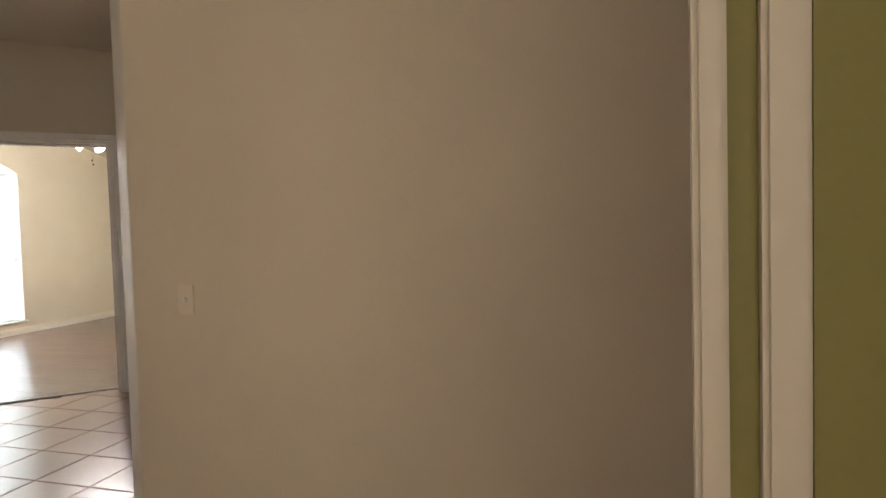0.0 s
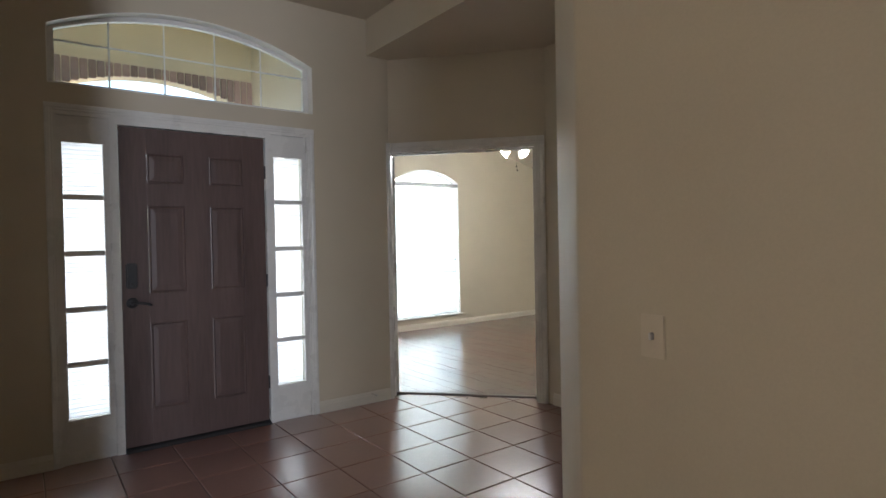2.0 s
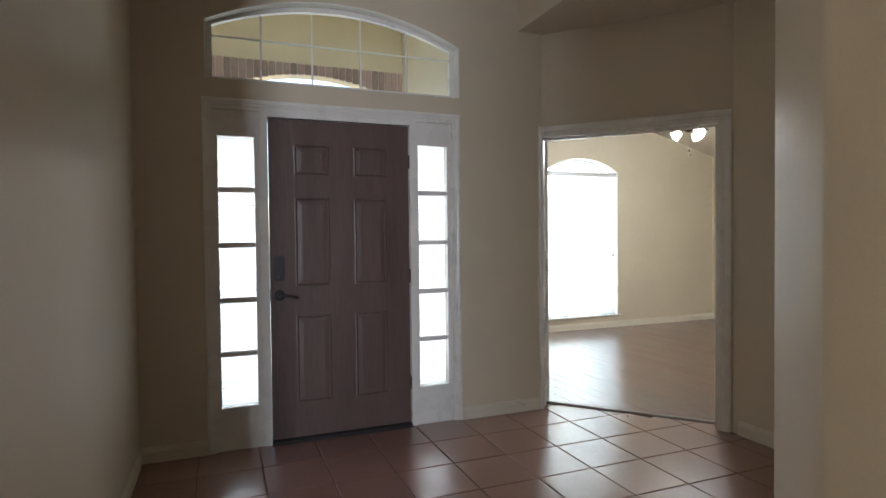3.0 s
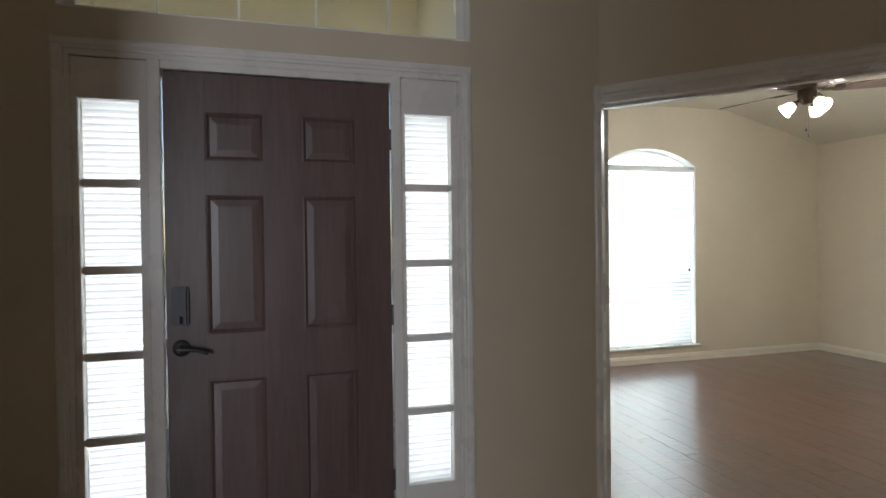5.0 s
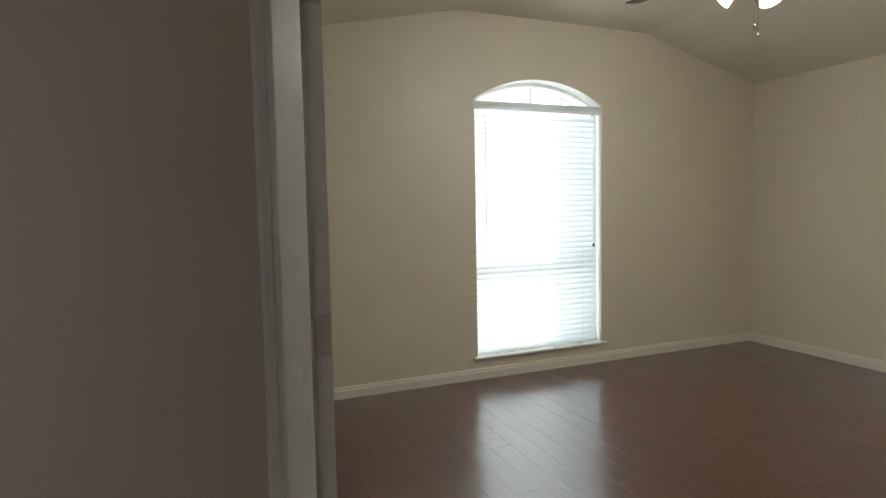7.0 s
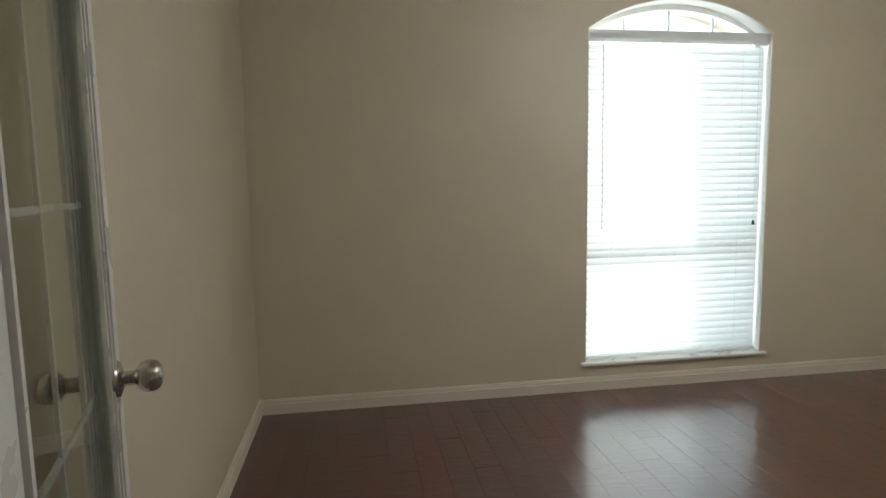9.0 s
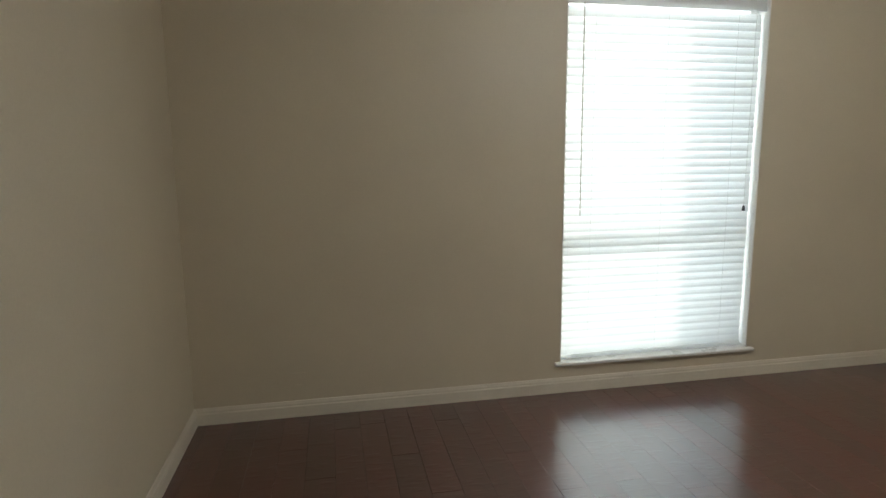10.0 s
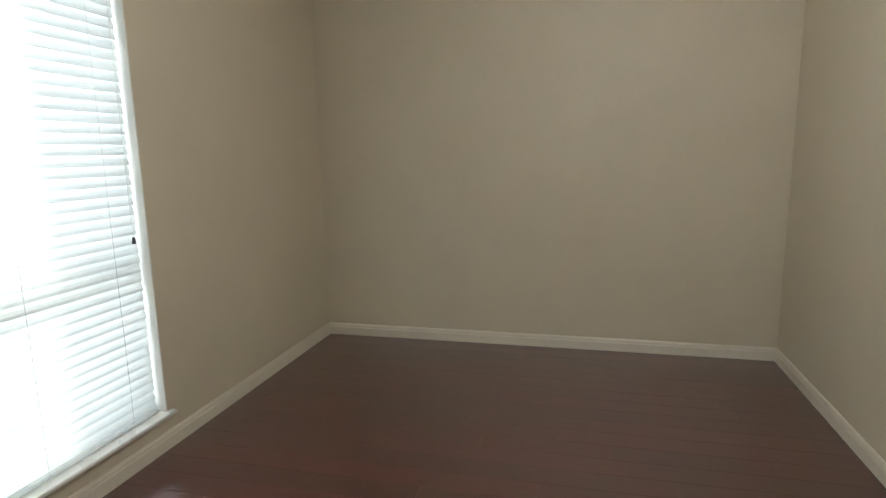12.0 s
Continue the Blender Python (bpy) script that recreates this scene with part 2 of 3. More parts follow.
# front wall with the entrance unit and the arched transom
DX0, DX1, DH = -0.345, 1.255, 2.11
TX0, TX1, TZ, TS, TR = -0.355, 1.285, 2.255, 2.60, 0.19
bm = bmesh.new()
prism(bm, [(XL - 0.14, 0), (DX0, 0), (DX0, DH), (TX0, DH), (TX0, HIGH), (XL - 0.14, HIGH)], 0, 0.14)
prism(bm, [(DX1, 0), (1.942, 0), (1.942, HIGH), (TX1, HIGH), (TX1, DH), (DX1, DH)], 0, 0.14)
prism(bm, [(TX0, DH), (TX1, DH), (TX1, TZ), (TX0, TZ)], 0, 0.14)
prism(bm, arch(TX0, TX1, TS, TR) + [(TX1, HIGH), (TX0, HIGH)], 0, 0.14)
structure("wall_front", bm, WALL, "beige painted entrance wall with an arched transom opening", "wall")

# angled wall with the wide cased opening
bm = bmesh.new()
prism(bm, [diag(-0.46, 0.0), diag(OPEN0, 0), diag(OPEN0, THICK), diag(-0.46, THICK)], 0, OPEN_H, "z")
prism(bm, [diag(OPEN, 0), diag(1.62, 0), diag(1.62, THICK), diag(OPEN, THICK)], 0, OPEN_H, "z")
prism(bm, [diag(-0.46, 0), diag(1.62, 0), diag(1.62, THICK), diag(-0.46, THICK)], OPEN_H, HIGH, "z")
structure("wall_angled", bm, WALL, "beige angled wall with a cased opening into the study", "wall")

bm = bmesh.new()
box(bm, (XE, -2.7, 0), (XE + 0.14, -0.93, HIGH))
structure("wall_east", bm, WALL, "beige painted side wall of the entrance hall", "wall")
bm = bmesh.new()
box(bm, (XL - 0.14, -2.4, 0), (XL, 0, HIGH))
structure("wall_west", bm, WALL, "beige painted wall beside the entrance", "wall")

# wall with the light switch, ending in a rounded angled corner
c0, c1 = Vector((0.83, -2.91)), Vector((1.17, -2.53))
rounded = []
for c, a0, a1 in ((c0, 180, 138), (c1, 138, 90)):
    inside = c + Vector((0.035, 0.0)) if a0 == 180 else c + Vector((0.0, -0.035))
    for k in range(6):
        a = radians(a0 + (a1 - a0) * k / 5)
        rounded.append((inside.x + 0.035 * math.cos(a), inside.y + 0.035 * math.sin(a)))
bm = bmesh.new()
prism(bm, [(0.83, -7.1)] + rounded + [(2.94, -2.53), (2.94, -2.70), (1.20, -2.70), (0.97, -2.95), (0.97, -7.1)], 0, HIGH, "z")
structure("wall_switch", bm, WALL, "beige painted wall with a rounded corner", "wall", True)

# rest of the living area behind the entrance
bm = bmesh.new()
box(bm, (-3.74, -7.1, 0), (-3.6, -2.4, HIGH))
box(bm, (-3.74, -2.4, 0), (XL - 0.14, -2.26, HIGH))
structure("wall_living_side", bm, WALL, "plain beige wall of the living area", "wall")
# Gap between the pieces is unseen, added to let the fill lamp in
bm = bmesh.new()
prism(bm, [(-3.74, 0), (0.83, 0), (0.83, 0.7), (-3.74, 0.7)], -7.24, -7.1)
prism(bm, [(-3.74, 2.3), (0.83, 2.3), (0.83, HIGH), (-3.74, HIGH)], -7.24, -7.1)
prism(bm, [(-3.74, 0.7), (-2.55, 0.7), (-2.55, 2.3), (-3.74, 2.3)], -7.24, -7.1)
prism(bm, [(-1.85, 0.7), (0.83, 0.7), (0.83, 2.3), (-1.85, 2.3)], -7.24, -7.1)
structure("wall_living_back", bm, WALL, "plain beige back wall with an added opening for the fill lamp", "wall")

# study walls
WX0, WX1, WZ, WS, WR = 3.704, 4.878, 0.180, 2.15, 0.18
bm = bmesh.new()
prism(bm, [(RX0 - 0.14, 0), (WX0, 0), (WX0, 2.9), (RX0 - 0.14, 2.9)], RY1, RY1 + 0.31)
prism(bm, [(WX1, 0), (RX1 + 0.14, 0), (RX1 + 0.14, 2.9), (WX1, 2.9)], RY1, RY1 + 0.31)
prism(bm, [(WX0, 0), (WX1, 0), (WX1, WZ - 0.017), (WX0, WZ - 0.017)], RY1, RY1 + 0.31)
prism(bm, arch(WX0, WX1, WS, WR) + [(WX1, 2.9), (WX0, 2.9)], RY1, RY1 + 0.31)
structure("wall_study_window", bm, WALL, "beige study wall with an arched window opening", "wall")
bm = bmesh.new()
box(bm, (RX0 - 0.14, 0.2, 0), (RX0, RY1, 3.78))
structure("wall_study_west", bm, WALL, "beige painted study wall beside the glass door", "wall")
bm = bmesh.new()
box(bm, (RX1, RY0 - 0.14, 0), (RX1 + 0.14, RY1, 2.9))
structure("wall_study_east", bm, WALL, "plain beige painted study wall", "wall")
bm = bmesh.new()
prism(bm, [(2.94, RY0), (3.9, RY0), (3.9, -0.245), (RX1, -0.245), (RX1, RY0 - 0.14), (2.94, RY0 - 0.14)], 0, 2.9, "z")
structure("wall_study_south", bm, WALL, "beige study wall with a closet projection", "wall")

# ceilings
bm = bmesh.new()
box(bm, (-3.74, -7.24, HIGH), (1.75, 0.14, HIGH + 0.12))
structure("ceiling_foyer", bm, FOYER_CEIL, "cream painted high ceiling of the entrance", "ceiling")
bm = bmesh.new()
box(bm, (1.75, -2.7, LOW), (3.2, 0.30, HIGH + 0.12))
structure("ceiling_lowered", bm, FOYER_CEIL, "cream painted lowered ceiling with a square drop", "ceiling")
bm = bmesh.new()
prism(bm, [(RX0, 2.40), (3.58, 2.79), (5.32, 2.79), (RX1, 2.44), (RX1, 3.05), (RX0, 3.05)], RY0 - 0.14, RY1)
bmesh.ops.bisect_plane(bm, geom=list(bm.verts) + list(bm.edges) + list(bm.faces), plane_co=(P0.x + N.x * 0.08, P0.y + N.y * 0.08, 0), plane_no=(-N.x, -N.y, 0), clear_outer=True)
structure("ceiling_study", bm, CEIL, "cream study ceiling with sloped sides", "ceiling")


# ---- trim ----
def baseboard(pts, name="baseboard", h=0.09, t=0.014):
    """A moulded board along a plan line; the wall lies to the left of the way."""
    bm = bmesh.new()
    prof = [(0, 0), (t, 0), (t, h * 0.68), (t * 0.75, h * 0.76), (t * 0.75, h * 0.84), (t * 0.35, h), (0, h)]
    for a, b in zip(pts, pts[1:]):
        a, b = Vector(a), Vector(b)
        d = (b - a).normalized()
        n = Vector((d.y, -d.x))
        ends = []
        for p in (a - d * 0.002, b + d * 0.002):
            ends.append([bm.verts.new((p.x + n.x * o, p.y + n.y * o, z)) for o, z in prof])
        k = len(prof)
        bm.faces.new(ends[0])
        bm.faces.new(ends[1][::-1])
        for i in range(k):
            j = (i + 1) % k
            bm.faces.new((ends[0][i], ends[1][i], ends[1][j], ends[0][j]))
    return structure(name, bm, BASE, "cream painted moulded baseboard", "baseboard")


baseboard([(XL, -2.4), (XL, 0)])
baseboard([(XL, 0), (-0.378, 0)])
baseboard([(1.288, 0), (1.909, 0)])
baseboard([(XE, -0.98), (XE, -2.53)])
baseboard([(XE, -2.53), (1.185, -2.53)])
baseboard([(1.165, -2.54), (0.835, -2.905)])
baseboard([(0.83, -2.93), (0.83, -7.1)])
baseboard([(RX0, 0.41), (RX0, RY1), (RX1, RY1), (RX1, -0.245), (3.9, -0.245)])
baseboard([diag(OPEN0 - 0.01, THICK), diag(-0.46, THICK)])


def casing_run(bm, a, b, out, width, proud):
    """A moulded casing board: from a to b, its width towards out, proud of the wall along the last vector."""
    a, b, out, proud = Vector(a), Vector(b), Vector(out), Vector(proud)
    prof = [(0, 0), (0, 0.6), (0.15, 0.75), (0.3, 0.7), (0.45, 1.0), (0.8, 1.0), (1.0, 0.7), (1.0, 0)]
    e = [[bm.verts.new(p + out * (w * width) + proud * h) for w, h in prof] for p in (a, b)]
    k = len(prof)
    bm.faces.new(e[0])
    bm.faces.new(e[1][::-1])
    for i in range(k):
        j = (i + 1) % k
        bm.faces.new((e[0][i], e[1][i], e[1][j], e[0][j]))


# casings and jambs of the angled opening
def d3(s, d, z):
    p = P0 + U * s + N * d
    return Vector((p.x, p.y, z))


u3, n3 = Vector((U.x, U.y, 0)), Vector((N.x, N.y, 0))
for side, pr in ((0.0, -0.018), (THICK, 0.018)):
    bm = bmesh.new()
    if not side:
        casing_run(bm, (1.950, 0, 0), (1.950, 0, OPEN_H + 0.066), (-1, 0, 0), 0.036, (0, -0.016, 0))
    casing_run(bm, d3(OPEN, side, 0), d3(OPEN, side, OPEN_H), u3, 0.066, n3 * pr)
    casing_run(bm, d3(-0.045 if side == 0 else OPEN0, side, OPEN_H), d3(OPEN + 0.066, side, OPEN_H), Vector((0, 0, 1)), 0.066, n3 * pr)
    structure("trim_opening", bm, TRIM, "white moulded casing round the study opening", "door casing")
bm = bmesh.new()
turn = Matrix.Translation((P0.x, P0.y, 0)) @ Matrix(((U.x, N.x, 0, 0), (U.y, N.y, 0, 0), (0, 0, 1, 0), (0, 0, 0, 1)))
for lo, hi in (((OPEN0, 0.086, 0), (OPEN0 + 0.016, THICK + 0.003, OPEN_H - 0.016)), ((OPEN - 0.016, -0.003, 0), (OPEN, THICK + 0.003, OPEN_H - 0.016)),
               ((OPEN0, -0.003, OPEN_H - 0.016), (OPEN, THICK + 0.003, OPEN_H)),
               ((OPEN0 + 0.016, -0.003, 0), (-0.060, 0.085, OPEN_H - 0.016)), ((OPEN - 0.028, 0.055, 0), (OPEN - 0.016, 0.095, OPEN_H - 0.028)),
               ((-0.059, 0.055, OPEN_H - 0.028), (OPEN - 0.016, 0.095, OPEN_H - 0.016))):
    box(bm, lo, hi, turn)
structure("trim_jamb", bm, TRIM, "white glossy door jamb with a stop strip", "door jamb")
bm = bmesh.new()
prism(bm, [(-0.03, -0.012), (0.03, -0.012), (0.03, 0.004), (0.018, 0.011), (-0.018, 0.011), (-0.03, 0.004)], -0.058, OPEN - 0.017, "x")
bmesh.ops.transform(bm, matrix=turn @ Matrix.Translation((0, THICK, 0)), verts=bm.verts)
structure("trim_threshold", bm, DOORWOOD, "dark wooden threshold strip between tile and planks", "threshold")

# casing round the entrance unit
bm = bmesh.new()
py = Vector((0, -0.010, 0))
casing_run(bm, (DX0 + 0.012, 0, 0), (DX0 + 0.012, 0, DH), (-1, 0, 0), 0.042, py)
casing_run(bm, (DX1 - 0.012, 0, 0), (DX1 - 0.012, 0, DH), (1, 0, 0), 0.042, py)
casing_run(bm, (DX0 - 0.030, 0, DH - 0.012), (DX1 + 0.030, 0, DH - 0.012), (0, 0, 1), 0.042, py)
structure("trim_entrance", bm, TRIM, "white casing round the front door and sidelights", "door casing")


# ---- entrance: door frame, door, sidelights, transom ----
bm = bmesh.new()
for x0, x1 in ((DX0, -0.315), (-0.05, -0.004), (0.918, 0.96), (1.225, DX1)):
    box(bm, (x0, 0.0, 0), (x1, 0.13, DH - 0.03), None, 0.003)
box(bm, (DX0, 0.001, DH - 0.035), (DX1, 0.129, DH), None, 0.003)
box(bm, (-0.004, 0.075, 2.035), (0.918, 0.129, DH - 0.035), None, 0.003)
box(bm, (-0.004, 0.004, 2.046), (0.918, 0.075, DH - 0.035), None, 0.003)
structure("door_frame", bm, TRIM, "white painted frame of the front entrance", "door frame")
bm = bmesh.new()
prism(bm, [(-0.02, -0.01), (0.14, -0.01), (0.14, 0.02), (0.05, 0.026), (0.0, 0.014), (-0.02, 0.0)], -0.004, 0.918, "x")
structure("trim_door_sill", bm, BRONZE, "dark metal sill under the front door", "door sill")

PANES = [(0.262, 0.572), (0.604, 0.902), (0.934, 1.238), (1.270, 1.576), (1.608, 1.916)]


def sidelight(name, g0, g1, x0, x1):
    """A tall white sash with five panes and a mini blind behind them."""
    top = thing(name, "tall white sidelight with five panes beside the front door", "window", "sidelights", "structure")
    bm = bmesh.new()
    box(bm, (x0, 0.012, 0.0), (x1, 0.055, 0.262), None, 0.003)
    box(bm, (x0, 0.012, 1.916), (x1, 0.055, DH - 0.036), None, 0.003)
    box(bm, (x0, 0.012, 0.262), (g0, 0.055, 1.916), None, 0.003)
    box(bm, (g1, 0.012, 0.262), (x1, 0.055, 1.916), None, 0.003)
    part("sash", bm, TRIM, top)
    for (a, b), (c, d) in zip(PANES, PANES[1:]):
        bm = bmesh.new()
        box(bm, (g0 - 0.002, 0.018, b), (g1 + 0.002, 0.050, c), None, 0.006)
        part("muntin", bm, TRIM, top)
    for a, b in PANES:
        bm = bmesh.new()
        box(bm, (g0, 0.034, a), (g1, 0.039, b))
        pane = part("pane", bm, CLEAR, top)
        pane.visible_shadow = False
    bm = bmesh.new()
    w = g1 - g0 + 0.012
    prof = [(-0.017, 0), (-0.008, 0.0022), (0.0, 0.003), (0.008, 0.0022), (0.017, 0)]
    rows = [[bm.verts.new((sx * w / 2, y, z)) for y, z in prof] for sx in (-1, 1)]
    for i in range(len(prof) - 1):
        bm.faces.new((rows[0][i], rows[0][i + 1], rows[1][i + 1], rows[1][i]))
    me = mesh_of("slat", bm, MINISLAT)
    blind = thing(name.replace("window", "blind"), "closed white mini blind behind the sidelight panes", "blind", "sidelight blinds")
    for k in range(62):
        s = new("slat", me)
        s.parent = blind
        s.matrix_basis = pose((g0 + g1) / 2, 0.085, 0.25 + k * 0.0275, -74, 0, 0)
    bm = bmesh.new()
    box(bm, ((g0 + g1) / 2 - w / 2, 0.068, 1.945), ((g0 + g1) / 2 + w / 2, 0.10, 1.972), None, 0.003)
    part("headrail", bm, VINYL, blind)
    return top


sidelight("window_1", -0.292, -0.082, -0.315, -0.05)
sidelight("window_2", 0.980, 1.192, 0.96, 1.225)

# transom
win = thing("window_3", "arched white transom window with thin grilles", "window", "", "structure")
bm = bmesh.new()
outer, inner = arch(TX0 + 0.004, TX1 - 0.004, TS, TR - 0.003), arch(TX0 + 0.042, TX1 - 0.042, TS - 0.004, TR - 0.032)
outer = [(TX0 + 0.004, TZ + 0.004)] + outer + [(TX1 - 0.004, TZ + 0.004)]
inner = [(TX0 + 0.042, TZ + 0.03)] + inner + [(TX1 - 0.042, TZ + 0.03)]
for i in range(len(outer)):
    j = (i + 1) % len(outer)
    q = [outer[i], outer[j], inner[j], inner[i]]
    prism(bm, q, 0.075, 0.115)
part("window_frame", bm, TRIM, win)
bm = bmesh.new()
prism(bm, inner, 0.093, 0.097)
pane = part("pane", bm, CLEAR, win)
pane.visible_shadow = False


def arch_z(x, x0, x1, z, rise):
    half, mid = (x1 - x0) / 2, (x0 + x1) / 2
    r = (half * half + rise * rise) / (2 * rise)
    return z + rise - r + math.sqrt(r * r - (x - mid) ** 2)


for x in (-0.028, 0.29, 0.608, 0.926):
    bm = bmesh.new()
    box(bm, (x - 0.005, 0.087, TZ + 0.03), (x + 0.005, 0.092, arch_z(x, TX0 + 0.042, TX1 - 0.042, TS - 0.004, TR - 0.032)))
    part("grille_bar", bm, VINYL, win)
bm = bmesh.new()
box(bm, (TX0 + 0.042, 0.085, 2.527), (TX1 - 0.042, 0.090, 2.538))
part("grille_bar", bm, VINYL, win)
bm = bmesh.new()
pts = [(TX0, TZ)] + arch(TX0, TX1, TS, TR) + [(TX1, TZ)]
sh = [(TX0 + 0.006, TZ + 0.006)] + arch(TX0 + 0.006, TX1 - 0.006, TS - 0.001, TR - 0.005) + [(TX1 - 0.006, TZ + 0.006)]
for i in range(len(pts)):
    j = (i + 1) % len(pts)
    prism(bm, [pts[i], pts[j], sh[j], sh[i]], -0.002, 0.075)
structure("trim_transom_reveal", bm, LINING, "white reveal of the arched transom", "window reveal")


# front door
def front_door():
    door = thing("front_door", "closed dark-stained six-panel wooden front door", "door")
    y0, y1 = 0.022, 0.066
    stiles = [(0.002, 0.155), (0.378, 0.535), (0.758, 0.912)]
    rails = [(0.026, 0.24), (0.80, 0.985), (1.55, 1.69), (1.885, 2.04)]
    bm = bmesh.new()
    box(bm, (stiles[0][0], y0, 0.026), (stiles[0][1], y1, 2.04), None, 0.002)
    box(bm, (stiles[2][0], y0, 0.026), (stiles[2][1], y1, 2.04), None, 0.002)
    for a, b in rails:
        box(bm, (stiles[0][1], y0, a), (stiles[2][0], y1, b))
    for (a, b), (c, d) in zip(rails, rails[1:]):
        box(bm, (stiles[1][0], y0, b), (stiles[1][1], y1, c))
    slab = part("slab", bm, DOORWOOD, door)
    for x0, x1 in ((0.155, 0.378), (0.535, 0.758)):
        for (a, z0), (z1, d) in zip(rails, rails[1:]):
            bm = bmesh.new()
            loops = []
            for ins, y in ((0.0, y0 + 0.001), (0.008, y0 - 0.002), (0.018, y0 + 0.006), (0.046, y0 + 0.003)):
                loops.append([bm.verts.new((x, y, z)) for x, z in ((x0 + ins, z0 + ins), (x1 - ins, z0 + ins), (x1 - ins, z1 - ins), (x0 + ins, z1 - ins))])
            for p, q in zip(loops, loops[1:]):
                for i in range(4):
                    j = (i + 1) % 4
                    bm.faces.new((p[i], p[j], q[j], q[i]))
            bm.faces.new(loops[-1])
            part("panel", bm, DOORWOOD, door)
    # keypad deadbolt
    bm = bmesh.new()
    box(bm, (0.022, 0.002, 1.025), (0.086, 0.022, 1.185), None, 0.008)
    pad = part("deadbolt", bm, BRONZE, door, "dark metal keypad deadbolt")
    bm = bmesh.new()
    box(bm, (0.030, -0.001, 1.085), (0.078, 0.004, 1.175), None, 0.003)
    part("cover", bm, BRONZE, pad)
    bm = bmesh.new()
    tube(bm, (0.054, 0.004, 1.052), (0.054, -0.012, 1.052), 0.011)
    box(bm, (0.049, -0.024, 1.036), (0.059, -0.010, 1.068), None, 0.003)
    part("thumb_turn", bm, BRONZE, pad)
    # lever
    bm = bmesh.new()
    lathe(bm, [(0.034, 0), (0.034, 0.004), (0.028, 0.010), (0.014, 0.014), (0.012, 0.045), (0.010, 0.052)], pose(0.056, 0.022, 0.935, 90, 0, 0))
    lever = part("handle", bm, BRONZE, door, "dark bronze lever handle", True)
    bm = bmesh.new()
    pts = [(0.056, -0.026, 0.935), (0.085, -0.028, 0.936), (0.115, -0.028, 0.932), (0.14, -0.026, 0.925), (0.158, -0.022, 0.915)]
    for a, b in zip(pts, pts[1:]):
        tube(bm, a, b, 0.0085, 0.0075, 10)
    part("lever", bm, BRONZE, lever, "", True)
    for z in (0.30, 1.03, 1.80):
        bm = bmesh.new()
        tube(bm, (0.915, 0.014, z - 0.045), (0.915, 0.014, z + 0.045), 0.007, None, 10)
        part("hinge", bm, BRONZE, door)
    bm = bmesh.new()
    box(bm, (-0.001, 0.030, 0.90), (0.0025, 0.060, 0.97))
    part("latch_plate", bm, NICKEL, door)
    return door


front_door()


# light switch
sw = thing("light_switch", "almond plastic toggle light switch on the beige wall", "light switch")
bm = bmesh.new()
box(bm, (0.824, -3.182, 0.974), (0.8305, -3.112, 1.088), None, 0.0025)
part("plate", bm, PLATE, sw)
bm = bmesh.new()
box(bm, (0.812, -3.152, 1.022), (0.826, -3.142, 1.041), pose(0, 0, 0), 0.002)
part("toggle", bm, TRIM, sw, "white toggle")
for z in (1.001, 1.061):
    bm = bmesh.new()
    tube(bm, (0.8245, -3.147, z), (0.8225, -3.147, z), 0.003, None, 10)
    part("screw", bm, PLATE, sw)

out = thing("wall_outlet", "wall-coloured plastic outlet above the baseboard", "outlet")
bm = bmesh.new()
box(bm, (2.265, RY1 - 0.006, 0.125), (2.335, RY1 - 0.0005, 0.239), None, 0.002)
part("plate", bm, WALL, out)
for z in (0.163, 0.201):
    bm = bmesh.new()
    box(bm, (2.284, RY1 - 0.0085, z - 0.014), (2.316, RY1 - 0.005, z + 0.014), None, 0.002)
    part("socket", bm, WALL, out)

stop = thing("door_stop", "small cream door stop on the entrance baseboard", "door stop")
bm = bmesh.new()
lathe(bm, [(0.011, 0), (0.011, 0.004), (0.005, 0.008), (0.0045, 0.055)], pose(1.74, -0.010, 0.075, 90, 0, 0), 12)
part("rod", bm, BASE, stop, "", True)
bm = bmesh.new()
lathe(bm, [(0.006, 0.054), (0.009, 0.056), (0.009, 0.068), (0.006, 0.070)], pose(1.74, -0.010, 0.075, 90, 0, 0), 12)
part("rubber_tip", bm, PAINTED, stop, "", True)

# casing of a side room beside the start of the walk
bm = bmesh.new()
# Unseen south end is lengthened to keep fill light off the switch wall
box(bm, (-0.70, -7.1, 0), (-0.58, -4.7707, HIGH))
# Unseen return, added to block fill light from the trim boards
box(bm, (-1.0, -5.05, 0), (-0.70, -4.95, HIGH))
box(bm, (-0.694, -4.7491, 0), (-0.686, -4.7349, HIGH))
structure("wall_side_room", bm, OLIVE, "olive painted wall beside the living area, with added light-blocking return", "wall")
bm = bmesh.new()
box(bm, (-0.702, -4.7705, 0), (-0.686, -4.7493, HIGH), None, 0.003)
box(bm, (-0.702, -4.7347, 0), (-0.690, -4.719, HIGH), None, 0.003)
structure("trim_side_room", bm, SHADED_TRIM, "trim boards on the olive wall, shade put into their colour", "door casing")


# ---- study window and blind ----
win = thing("window_4", "white arched vinyl sash window in the study", "window", "", "structure")
GY = RY1 + 0.13
spring_o = arch(WX0 + 0.003, WX1 - 0.003, WS, WR - 0.003)
spring_i = arch(WX0 + 0.045, WX1 - 0.045, WS - 0.002, WR - 0.035)
outer = [(WX0 + 0.003, WZ + 0.003)] + spring_o + [(WX1 - 0.003, WZ + 0.003)]
inner = [(WX0 + 0.045, WZ + 0.05)] + spring_i + [(WX1 - 0.045, WZ + 0.05)]
bm = bmesh.new()
for i in range(len(outer)):
    j = (i + 1) % len(outer)
    prism(bm, [outer[i], outer[j], inner[j], inner[i]], GY - 0.03, GY + 0.05)
